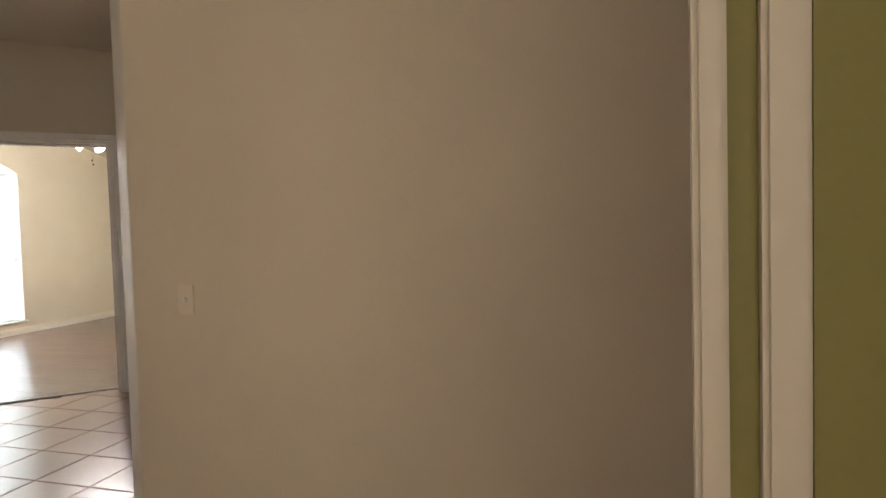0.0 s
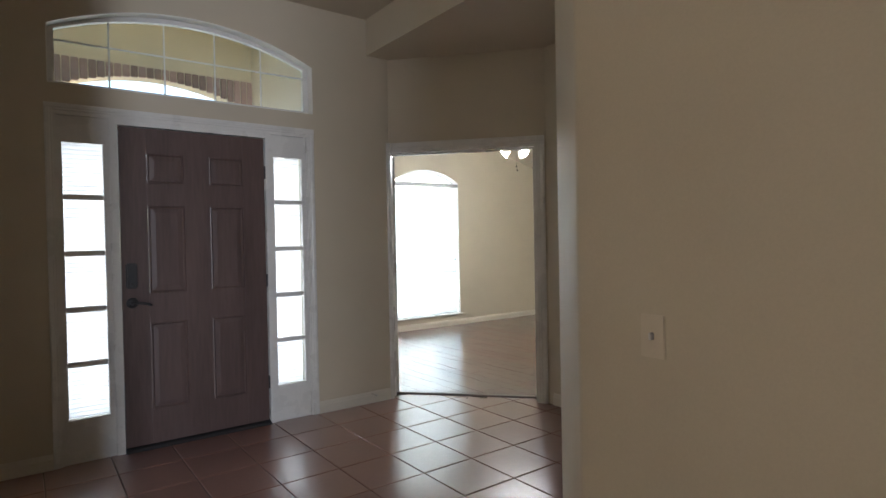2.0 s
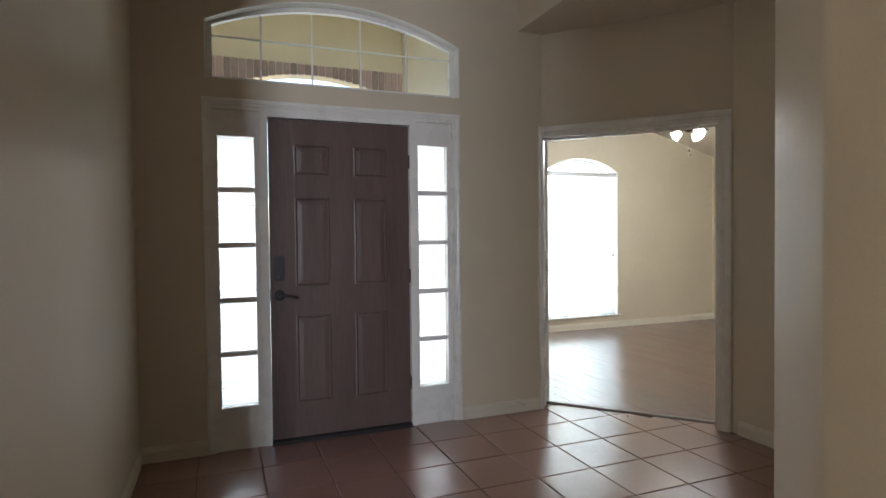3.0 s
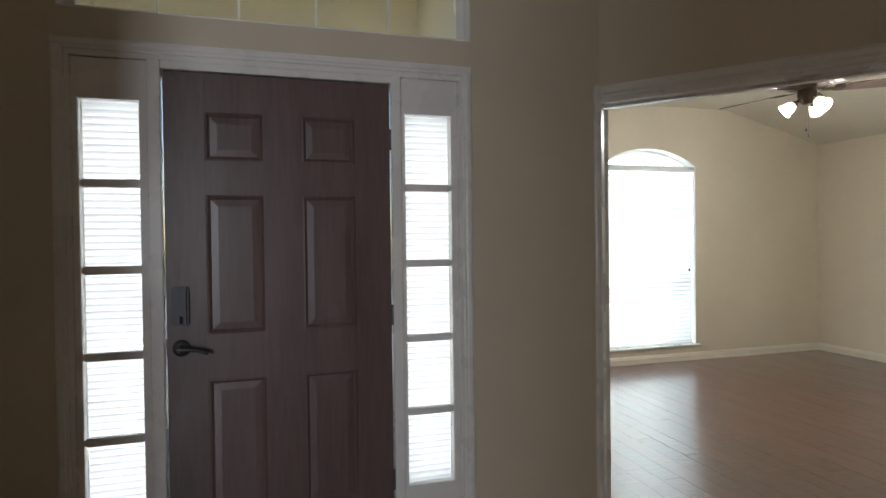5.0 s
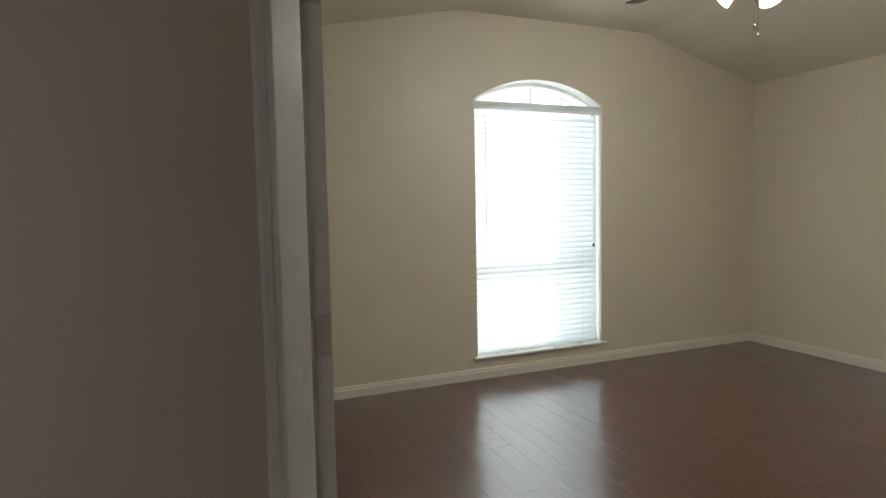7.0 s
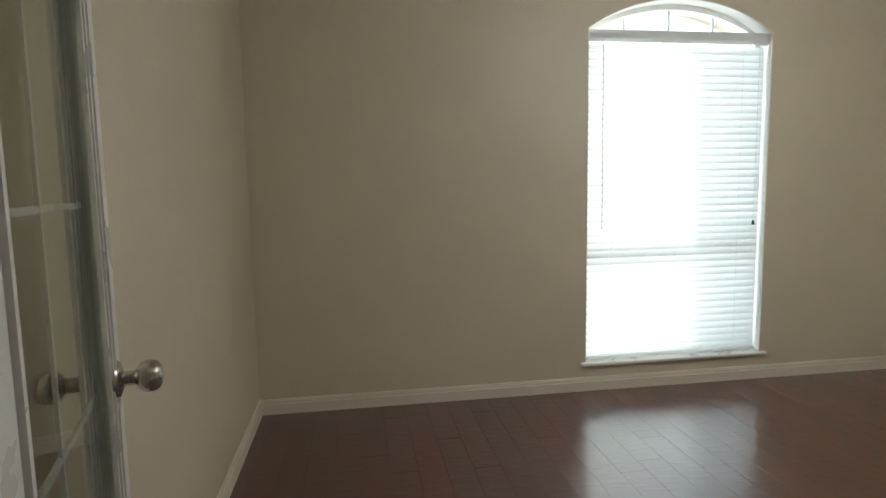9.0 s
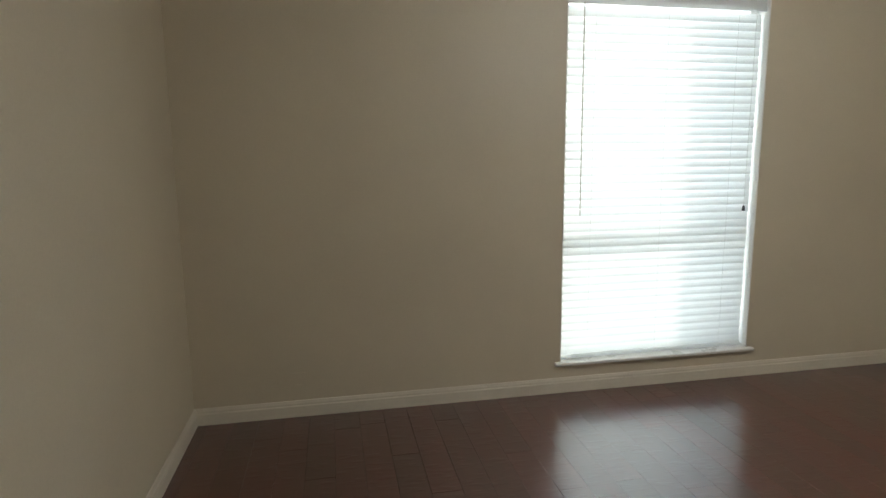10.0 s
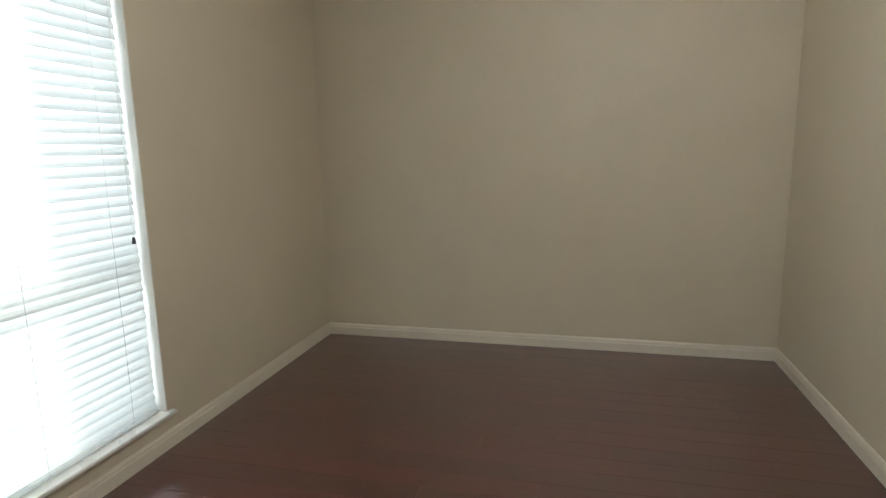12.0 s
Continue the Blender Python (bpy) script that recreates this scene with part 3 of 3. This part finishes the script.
part("window_frame", bm, VINYL, win)
bm = bmesh.new()
box(bm, (WX0 + 0.045, GY - 0.02, 0.845), (WX1 - 0.045, GY + 0.03, 0.905), None, 0.004)
part("meeting_rail", bm, VINYL, win)
bm = bmesh.new()
box(bm, (WX0 + 0.045, GY - 0.02, WS - 0.045), (WX1 - 0.045, GY + 0.03, WS + 0.0), None, 0.004)
part("arch_rail", bm, VINYL, win)
for x in (3.98, 4.2725, 4.565):
    bm = bmesh.new()
    box(bm, (x - 0.008, GY - 0.002, WS), (x + 0.008, GY + 0.006, arch_z(x, WX0 + 0.045, WX1 - 0.045, WS - 0.002, WR - 0.035)))
    part("grille_bar", bm, VINYL, win)
bm = bmesh.new()
prism(bm, inner, GY + 0.008, GY + 0.012)
pane = part("pane", bm, CLEAR, win)
pane.visible_shadow = False
bm = bmesh.new()
prism(bm, [(RY1 - 0.030, WZ - 0.013), (RY1 - 0.027, WZ - 0.016), (RY1 + 0.20, WZ - 0.016), (RY1 + 0.20, WZ + 0.002), (RY1 - 0.026, WZ + 0.002), (RY1 - 0.030, WZ - 0.003)], WX0 - 0.030, WX1 + 0.032, "x")
part("window_sill", bm, TRIM, win, "white projecting window stool")


# white lining of the arched opening
bm = bmesh.new()
pts = [(WX0, WZ + 0.003)] + arch(WX0, WX1, WS, WR) + [(WX1, WZ + 0.003)]
sh = [(WX0 + 0.006, WZ + 0.003)] + arch(WX0 + 0.006, WX1 - 0.006, WS - 0.001, WR - 0.005) + [(WX1 - 0.006, WZ + 0.003)]
for i in range(len(pts) - 1):
    prism(bm, [pts[i], pts[i + 1], sh[i + 1], sh[i]], RY1 - 0.002, GY - 0.031)
structure("trim_window_reveal", bm, LINING, "white lining of the arched study window", "window reveal")


def blind():
    b = thing("window_blind", "lowered white two-inch slat blind in the study window", "blind")
    x0, x1, y = WX0 + 0.010, WX1 - 0.014, RY1 + 0.045
    bm = bmesh.new()
    box(bm, (x0, y - 0.028, WS - 0.055), (x1, y + 0.028, WS - 0.010), None, 0.004)
    part("headrail", bm, VINYL, b)
    bm = bmesh.new()
    box(bm, (x0, y - 0.036, WS - 0.075), (x1, y - 0.030, WS - 0.004), None, 0.002)
    part("valance", bm, SLAT, b)
    w = x1 - x0 - 0.012
    bm = bmesh.new()
    prof = [(-0.026, -0.0016), (-0.013, 0.0014), (0.0, 0.0024), (0.013, 0.0014), (0.026, -0.0016)]
    prof = prof + [(p, q - 0.0032) for p, q in prof[::-1]]
    e = [[bm.verts.new((sx * w / 2, p, q)) for p, q in prof] for sx in (-1, 1)]
    k = len(prof)
    for i in range(k):
        j = (i + 1) % k
        bm.faces.new((e[0][i], e[0][j], e[1][j], e[1][i]))
    bm.faces.new(e[0])
    bm.faces.new(e[1][::-1])
    me = mesh_of("slat", bm, SLAT)
    n = 43
    for i in range(n):
        s = new("slat", me)
        s.parent = b
        tilt = 73 + random.uniform(-2.0, 2.0)
        s.matrix_basis = pose((x0 + x1) / 2 + random.uniform(-0.001, 0.001), y, WZ + 0.052 + i * 0.0432, tilt, 0, 0)
    bm = bmesh.new()
    box(bm, (x0 + 0.004, y - 0.024, WZ + 0.008), (x1 - 0.004, y + 0.024, WZ + 0.026), None, 0.004)
    part("bottom_rail", bm, SLAT, b)
    for x in (x0 + 0.16, (x0 + x1) / 2, x1 - 0.16):
        for dy in (-0.024, 0.024):
            bm = bmesh.new()
            tube(bm, (x, y + dy, WZ + 0.02), (x, y + dy, WS - 0.05), 0.0006, None, 6)
            part("ladder_cord", bm, VINYL, b)
    bm = bmesh.new()
    tube(bm, (x0 + 0.085, y - 0.043, WS - 0.07), (x0 + 0.088, y - 0.045, 0.99), 0.0030, None, 6)
    part("wand", bm, PAINTED, b, "thin tilt wand")
    bm = bmesh.new()
    tube(bm, (x1 - 0.065, y - 0.040, WS - 0.07), (x1 - 0.065, y - 0.040, 1.02), 0.0011, None, 6)
    part("lift_cord", bm, VINYL, b)
    bm = bmesh.new()
    lathe(bm, [(0.004, 0.03), (0.007, 0.022), (0.009, 0.004), (0.007, 0)], pose(x1 - 0.065, y - 0.040, 0.992), 12)
    part("tassel", bm, BRONZE, b, "small dark cord tassel", True)
    return b


blind()


# ---- glass door of the study ----
def french_door():
    d = thing("french_door", "open white french door with a full glass pane", "door")
    L, H, T = 0.656, 2.0, 0.044
    hinge = Vector((2.063, 0.107, 0.012))
    along = Vector((-0.233, 0.9724, 0)).normalized()
    side = Vector((along.y, -along.x, 0))
    m = Matrix(((along.x, side.x, 0, hinge.x), (along.y, side.y, 0, hinge.y), (0, 0, 1, hinge.z), (0, 0, 0, 1)))
    d.matrix_world = m
    st, top, bot = 0.075, 0.12, 0.24
    bm = bmesh.new()
    box(bm, (0, -T, 0), (st, 0, H), None, 0.0025)
    part("hinge_stile", bm, TRIM, d)
    bm = bmesh.new()
    box(bm, (L - st, -T, 0), (L, 0, H), None, 0.0025)
    part("lock_stile", bm, TRIM, d)
    bm = bmesh.new()
    box(bm, (st, -T, H - top), (L - st, 0, H))
    part("top_rail", bm, TRIM, d)
    bm = bmesh.new()
    box(bm, (st, -T, 0), (L - st, 0, bot))
    part("bottom_rail", bm, TRIM, d)
    bm = bmesh.new()
    for y0, y1 in ((-0.012, 0.006), (-T - 0.006, -T + 0.012)):
        for k in range(3):
            w, i = 0.012, 0.012 * k
            box(bm, (st + i, y0 + 0.002 * k, bot + i), (st + i + w - 0.003, y1 - 0.003 * k, H - top - i))
            box(bm, (L - st - i - w + 0.003, y0 + 0.002 * k, bot + i), (L - st - i, y1 - 0.003 * k, H - top - i))
            box(bm, (st + i + w, y0 + 0.002 * k, bot + i), (L - st - i - w, y1 - 0.003 * k, bot + i + w - 0.003))
            box(bm, (st + i + w, y0 + 0.002 * k, H - top - i - w + 0.003), (L - st - i - w, y1 - 0.003 * k, H - top - i))
    part("glazing_bead", bm, TRIM, d)
    bm = bmesh.new()
    box(bm, (st + 0.004, -T / 2 - 0.003, bot + 0.004), (L - st - 0.004, -T / 2 + 0.003, H - top - 0.004))
    pane = part("pane", bm, DOORGLASS, d)
    pane.visible_shadow = False
    bm = bmesh.new()
    box(bm, (L / 2 - 0.005, -T / 2 - 0.009, bot + 0.004), (L / 2 + 0.005, -T / 2 - 0.004, H - top - 0.004))
    part("grille_bar", bm, TRIM, d)
    for k in range(1, 5):
        z = bot + (H - top - bot) * k / 5
        bm = bmesh.new()
        box(bm, (st + 0.004, -T / 2 - 0.010, z - 0.005), (L - st - 0.004, -T / 2 - 0.0045, z + 0.005))
        part("grille_bar", bm, TRIM, d)
    kx, kz = L - 0.064, 0.917
    for s, y in ((1, 0.0), (-1, -T)):
        bm = bmesh.new()
        base = pose(kx, y, kz, -90 * s, 0, 0)
        lathe(bm, [(0.034, 0.0), (0.034, 0.003), (0.030, 0.008), (0.018, 0.012), (0.013, 0.014), (0.013, 0.030), (0.018, 0.034), (0.025, 0.040), (0.0285, 0.050), (0.0285, 0.058), (0.025, 0.068), (0.016, 0.074), (0.006, 0.076)], base)
        part("knob", bm, NICKEL, d, "brushed nickel round knob", True)
    for z in (0.22, 1.055, 1.78):
        bm = bmesh.new()
        box(bm, (-0.0035, -T + 0.003, z - 0.045), (0.0, -0.004, z + 0.045), None, 0.0012)
        h = part("hinge", bm, PAINTED, d, "hinge painted over in white")
        bm = bmesh.new()
        for i in range(5):
            tube(bm, (-0.004, -T - 0.006, z - 0.044 + i * 0.018), (-0.004, -T - 0.006, z - 0.028 + i * 0.018), 0.0065, None, 10)
        part("barrel", bm, PAINTED, h, "", True)
        for dz in (-0.03, 0.0, 0.03):
            bm = bmesh.new()
            tube(bm, (-0.002, -T / 2 + (0.008 if dz else -0.004), z + dz), (-0.0036, -T / 2 + (0.008 if dz else -0.004), z + dz), 0.0026, None, 8)
            part("screw", bm, VENT, h)
    return d


french_door()


# ---- ceiling fan and vent ----
def ceiling_fan():
    cx, cy = 4.20, 0.845
    f = thing("ceiling_fan", "dark brown five-blade ceiling fan with lit glass shades", "ceiling fan")
    f.location = (cx, cy, 0)
    bm = bmesh.new()
    lathe(bm, [(0.028, 2.672), (0.050, 2.684), (0.074, 2.715), (0.090, 2.755), (0.092, 2.789)])
    part("canopy", bm, FANMETAL, f, "", True)
    bm = bmesh.new()
    tube(bm, (0, 0, 2.57), (0, 0, 2.68), 0.016, None, 12)
    part("downrod", bm, FANMETAL, f, "", True)
    bm = bmesh.new()
    lathe(bm, [(0.06, 2.432), (0.11, 2.440), (0.155, 2.462), (0.180, 2.488), (0.186, 2.508), (0.176, 2.532), (0.140, 2.560), (0.085, 2.580), (0.03, 2.588), (0.02, 2.592)], Matrix.Identity(4), 32)
    part("motor", bm, FANMETAL, f, "", True)
    bm = bmesh.new()
    lathe(bm, [(0.03, 2.330), (0.048, 2.345), (0.062, 2.375), (0.066, 2.41), (0.060, 2.438)])
    part("light_kit", bm, FANMETAL, f, "", True)
    # angle measured from the way across the walk towards the window
    base = -50.5
    bm = bmesh.new()
    out = [(0.17, -0.045), (0.22, -0.055), (0.45, -0.064), (0.645, -0.066), (0.66, -0.055), (0.662, 0.0), (0.66, 0.055), (0.645, 0.066), (0.45, 0.064), (0.22, 0.055), (0.17, 0.045)]
    prism(bm, out, -0.003, 0.003, "z")
    blade = mesh_of("blade", bm, BLADE)
    bm = bmesh.new()
    prism(bm, [(0.09, -0.016), (0.16, -0.02), (0.22, -0.045), (0.24, 0.0), (0.22, 0.045), (0.16, 0.02), (0.09, 0.016)], -0.010, -0.004, "z")
    iron = mesh_of("blade_iron", bm, FANMETAL)
    for a in (228, 156, 84, 12, 300):
        b = new("blade", blade)
        b.parent = f
        b.matrix_basis = pose(0, 0, 2.435, 0, 0, base + a) @ pose(0, 0, 0, -12, 0, 0)
        i = new("blade_iron", iron)
        i.parent = b
    for a in (190, 315, 65):
        tilt = pose(0, 0, 2.37, 0, 0, base + a) @ pose(0.045, 0, 0, 0, 128, 0)
        bm = bmesh.new()
        tube(bm, (0, 0, -0.01), (0, 0, 0.045), 0.012, None, 10)
        lathe(bm, [(0.016, 0.03), (0.024, 0.036), (0.024, 0.05)], Matrix.Identity(4), 16)
        bmesh.ops.transform(bm, matrix=tilt, verts=bm.verts)
        arm = part("lamp_arm", bm, FANMETAL, f, "", True)
        bm = bmesh.new()
        lathe(bm, [(0.020, 0.046), (0.032, 0.058), (0.043, 0.082), (0.048, 0.108), (0.056, 0.132), (0.054, 0.134), (0.044, 0.108), (0.026, 0.07)], tilt, 24)
        part("shade", bm, SHADE, arm, "lit frosted glass shade", True)
        bulb = new("fan_bulb", bpy.data.lights.new("fan_bulb", "POINT"))
        bulb.data.energy, bulb.data.shadow_soft_size, bulb.data.color = 12.0, 0.03, (1.0, 0.96, 0.89)
        bulb.location = (Matrix.Translation((cx, cy, 0)) @ tilt) @ Vector((0, 0, 0.138))
    for x, y, z in ((0.012, 0.02, 2.135), (-0.012, -0.02, 2.085)):
        bm = bmesh.new()
        tube(bm, (x, y, z + 0.02), (x, y, 2.335), 0.0005, None, 6)
        c = part("pull_chain", bm, BLADE, f)
        bm = bmesh.new()
        lathe(bm, [(0.003, 0.024), (0.006, 0.018), (0.007, 0.006), (0.004, 0)], Matrix.Translation((x, y, z)), 10)
        part("fob", bm, BRONZE, c, "", True)
    return f


ceiling_fan()

vent = thing("ceiling_vent", "cream metal air vent in the study ceiling", "vent")
vent.location = (0.17, 0.24, 0)
bm = bmesh.new()
for lo, hi in (((3.77, 1.87, 2.782), (4.11, 1.895, 2.792)), ((3.77, 2.025, 2.782), (4.11, 2.05, 2.792)), ((3.77, 1.895, 2.782), (3.795, 2.025, 2.792)), ((4.085, 1.895, 2.782), (4.11, 2.025, 2.792))):
    box(bm, lo, hi)
part("frame", bm, VENT, vent)
bm = bmesh.new()
box(bm, (-0.145, -0.009, -0.0008), (0.145, 0.009, 0.0008))
me = mesh_of("louvre", bm, VENT)
for k in range(8):
    s = new("louvre", me)
    s.parent = vent
    s.matrix_basis = pose(3.94, 1.905 + k * 0.0157, 2.785, 40 if k < 4 else -40, 0, 0)

# ---- porch and outdoors ----
bm = bmesh.new()
box(bm, (-60, 0.14, -0.3), (70, 120, -0.14))
structure("ground", bm, LAWN, "lawn in front of the house", "ground")
# Unseen pale slab, added to bounce sun up into the porch
bm = bmesh.new()
box(bm, (-9, 3.2, -0.145), (9, 16, -0.11))
structure("driveway", bm, CONCRETE, "unseen pale concrete drive, added to brighten the porch", "driveway")
bm = bmesh.new()
box(bm, (-1.2, 0.14, -0.14), (1.65, 3.2, -0.02))
structure("porch_floor", bm, CONCRETE, "grey concrete porch floor", "floor")
bm = bmesh.new()
box(bm, (-1.05, 0.14, 2.45), (-0.9, 2.7, 3.78))
box(bm, (-1.05, 2.35, -0.14), (-0.9, 2.7, 2.45))
structure("porch_wall_side", bm, STUCCO, "cream stucco porch wall", "wall")
bm = bmesh.new()
box(bm, (-1.05, 0.14, 3.78), (1.79, 2.72, 3.9))
structure("porch_ceiling", bm, STUCCO, "cream painted porch ceiling", "ceiling")
BX0, BX1, BS, BR = -0.25, 1.55, 2.83, 0.195
bm = bmesh.new()
prism(bm, [(-0.9, -0.14), (BX0, -0.14), (BX0, BS), (-0.9, BS)], 2.5, 2.7)
prism(bm, [(BX1, -0.14), (1.65, -0.14), (1.65, BS), (BX1, BS)], 2.5, 2.7)
prism(bm, [(-0.9, BS), (BX0, BS)] + arch(BX0, BX1, BS, BR)[1:-1] + [(BX1, BS), (1.65, BS), (1.65, 3.78), (-0.9, 3.78)], 2.5, 2.7)
front = structure("porch_wall_front", bm, STUCCO, "cream porch front with a brick arch", "wall")
x = BX0 - 0.12
while x < BX1 + 0.06:
    z = BS if x + 0.03 < BX0 or x + 0.03 > BX1 else arch_z(x + 0.03, BX0, BX1, BS, BR) - 0.006
    bm = bmesh.new()
    box(bm, (x, 2.486, z), (x + 0.062, 2.52, 3.125 + 0.0), None, 0.004)
    part("brick", bm, BRICK, front)
    x += 0.073


# ---- floors: tiles and planks ----
CUT_P = Vector((P0.x + N.x * THICK, P0.y + N.y * THICK, 0))
CUT_N = Vector((N.x, N.y, 0))
bm = bmesh.new()
prism(bm, [(-3.74, -7.1), (0.9, -7.1), (2.94, -2.7), (2.94, -0.85), (2.1, 0.14), (-0.9, 0.14), (-0.9, -2.3), (-3.74, -2.3)], -0.12, -0.005, "z")
floor = structure("floor_foyer", bm, GROUT, "glossy terracotta tile floor with dark grout", "floor")
TX, TY, TG = 0.34, 0.36, 0.0045


def tile_bm(x0, y0, x1, y1):
    bm = bmesh.new()
    lo = [bm.verts.new((x, y, -0.02)) for x, y in ((x0, y0), (x1, y0), (x1, y1), (x0, y1))]
    a = [bm.verts.new((x, y, -0.003)) for x, y in ((x0, y0), (x1, y0), (x1, y1), (x0, y1))]
    i = 0.004
    t = [bm.verts.new((x, y, 0.0)) for x, y in ((x0 + i, y0 + i), (x1 - i, y0 + i), (x1 - i, y1 - i), (x0 + i, y1 - i))]
    for p, q in ((lo, a), (a, t)):
        for k in range(4):
            j = (k + 1) % 4
            bm.faces.new((p[k], p[j], q[j], q[k]))
    bm.faces.new(t)
    return bm


def side_of_cut(x, y):
    return (Vector((x, y, 0)) - CUT_P).dot(CUT_N)


def clip(bm, keep):
    geom = list(bm.verts) + list(bm.edges) + list(bm.faces)
    bmesh.ops.bisect_plane(bm, geom=geom, plane_co=CUT_P, plane_no=CUT_N * keep, clear_outer=True)


whole = mesh_of("tile", tile_bm(TG / 2, TG / 2, TX - TG / 2, TY - TG / 2), TILE)
rest = bmesh.new()
for i in range(-14, 6):
    for j in range(-17, 5):
        x, y = 1.275 + i * TX, -1.41 + j * TY
        if y + TY / 2 > 0.10 or x > 2.85:
            continue
        ds = [side_of_cut(px, py) for px in (x, x + TX) for py in (y, y + TY)]
        if min(ds) > -0.01:
            continue
        if y > -2.7 and x > -0.9:
            if max(ds) > -0.002:
                bm = tile_bm(x + TG / 2, y + TG / 2, x + TX - TG / 2, y + TY - TG / 2)
                clip(bm, 1)
                part("tile", bm, TILE, floor)
            else:
                o = new("tile", whole)
                o.parent = floor
                o.location = (x, y, random.uniform(-0.0003, 0.0003))
        else:
            t = tile_bm(x + TG / 2, y + TG / 2, x + TX - TG / 2, y + TY - TG / 2)
            tmp = bpy.data.meshes.new("tmp")
            t.to_mesh(tmp)
            t.free()
            rest.from_mesh(tmp)
            bpy.data.meshes.remove(tmp)
tagged(part("tiles_far", rest, TILE, floor), "", "", "", "stuff")

bm = bmesh.new()
prism(bm, [diag(-0.5, THICK - 0.03), diag(1.6, THICK - 0.03), (RX1 + 0.1, RY0 - 0.1), (RX1 + 0.1, RY1 + 0.1), (RX0 - 0.1, RY1 + 0.1)], -0.12, -0.004, "z")
planks = structure("floor_study", bm, GAP, "dark reddish-brown hand-scraped plank floor", "floor")
PW, PG = 0.1235, 0.0008


def plank_bm(w, length):
    bm = bmesh.new()
    i = 0.0007
    lo = [bm.verts.new(p) for p in ((PG / 2, PG / 2, -0.01), (w - PG / 2, PG / 2, -0.01), (w - PG / 2, length - PG / 2, -0.01), (PG / 2, length - PG / 2, -0.01))]
    a = [bm.verts.new((v.co.x, v.co.y, 0.0046)) for v in lo]
    t = [bm.verts.new(p) for p in ((i, i, 0.0055), (w - i, i, 0.0055), (w - i, length - i, 0.0055), (i, length - i, 0.0055))]
    for p, q in ((lo, a), (a, t)):
        for k in range(4):
            j = (k + 1) % 4
            bm.faces.new((p[k], p[j], q[j], q[k]))
    bm.faces.new(t)
    return bm


LENGTHS = [0.6, 0.9, 1.2]
shared = [mesh_of("plank", plank_bm(PW, n), WOOD) for n in LENGTHS]
x = 3.21 - 12 * PW
while x < RX1 + 0.02:
    y = RY0 - random.uniform(0.1, 0.9)
    while y < RY1:
        k = random.randrange(3)
        ds = [side_of_cut(px, py) for px in (x, x + PW) for py in (y, y + LENGTHS[k])]
        if max(ds) > 0.01 and y + LENGTHS[k] > RY0:
            lo, hi = max(y, RY0 - 0.10), min(y + LENGTHS[k], RY1 + 0.10)
            if min(ds) < 0.004 or hi - lo < LENGTHS[k]:
                bm = plank_bm(PW, hi - lo)
                bmesh.ops.translate(bm, verts=bm.verts, vec=(x, lo, 0))
                clip(bm, -1)
                part("plank", bm, WOOD, planks)
            else:
                o = new("plank", shared[k])
                o.parent = planks
                o.location = (x, y, random.uniform(-0.0003, 0.0003))
        y += LENGTHS[k]
    x += PW
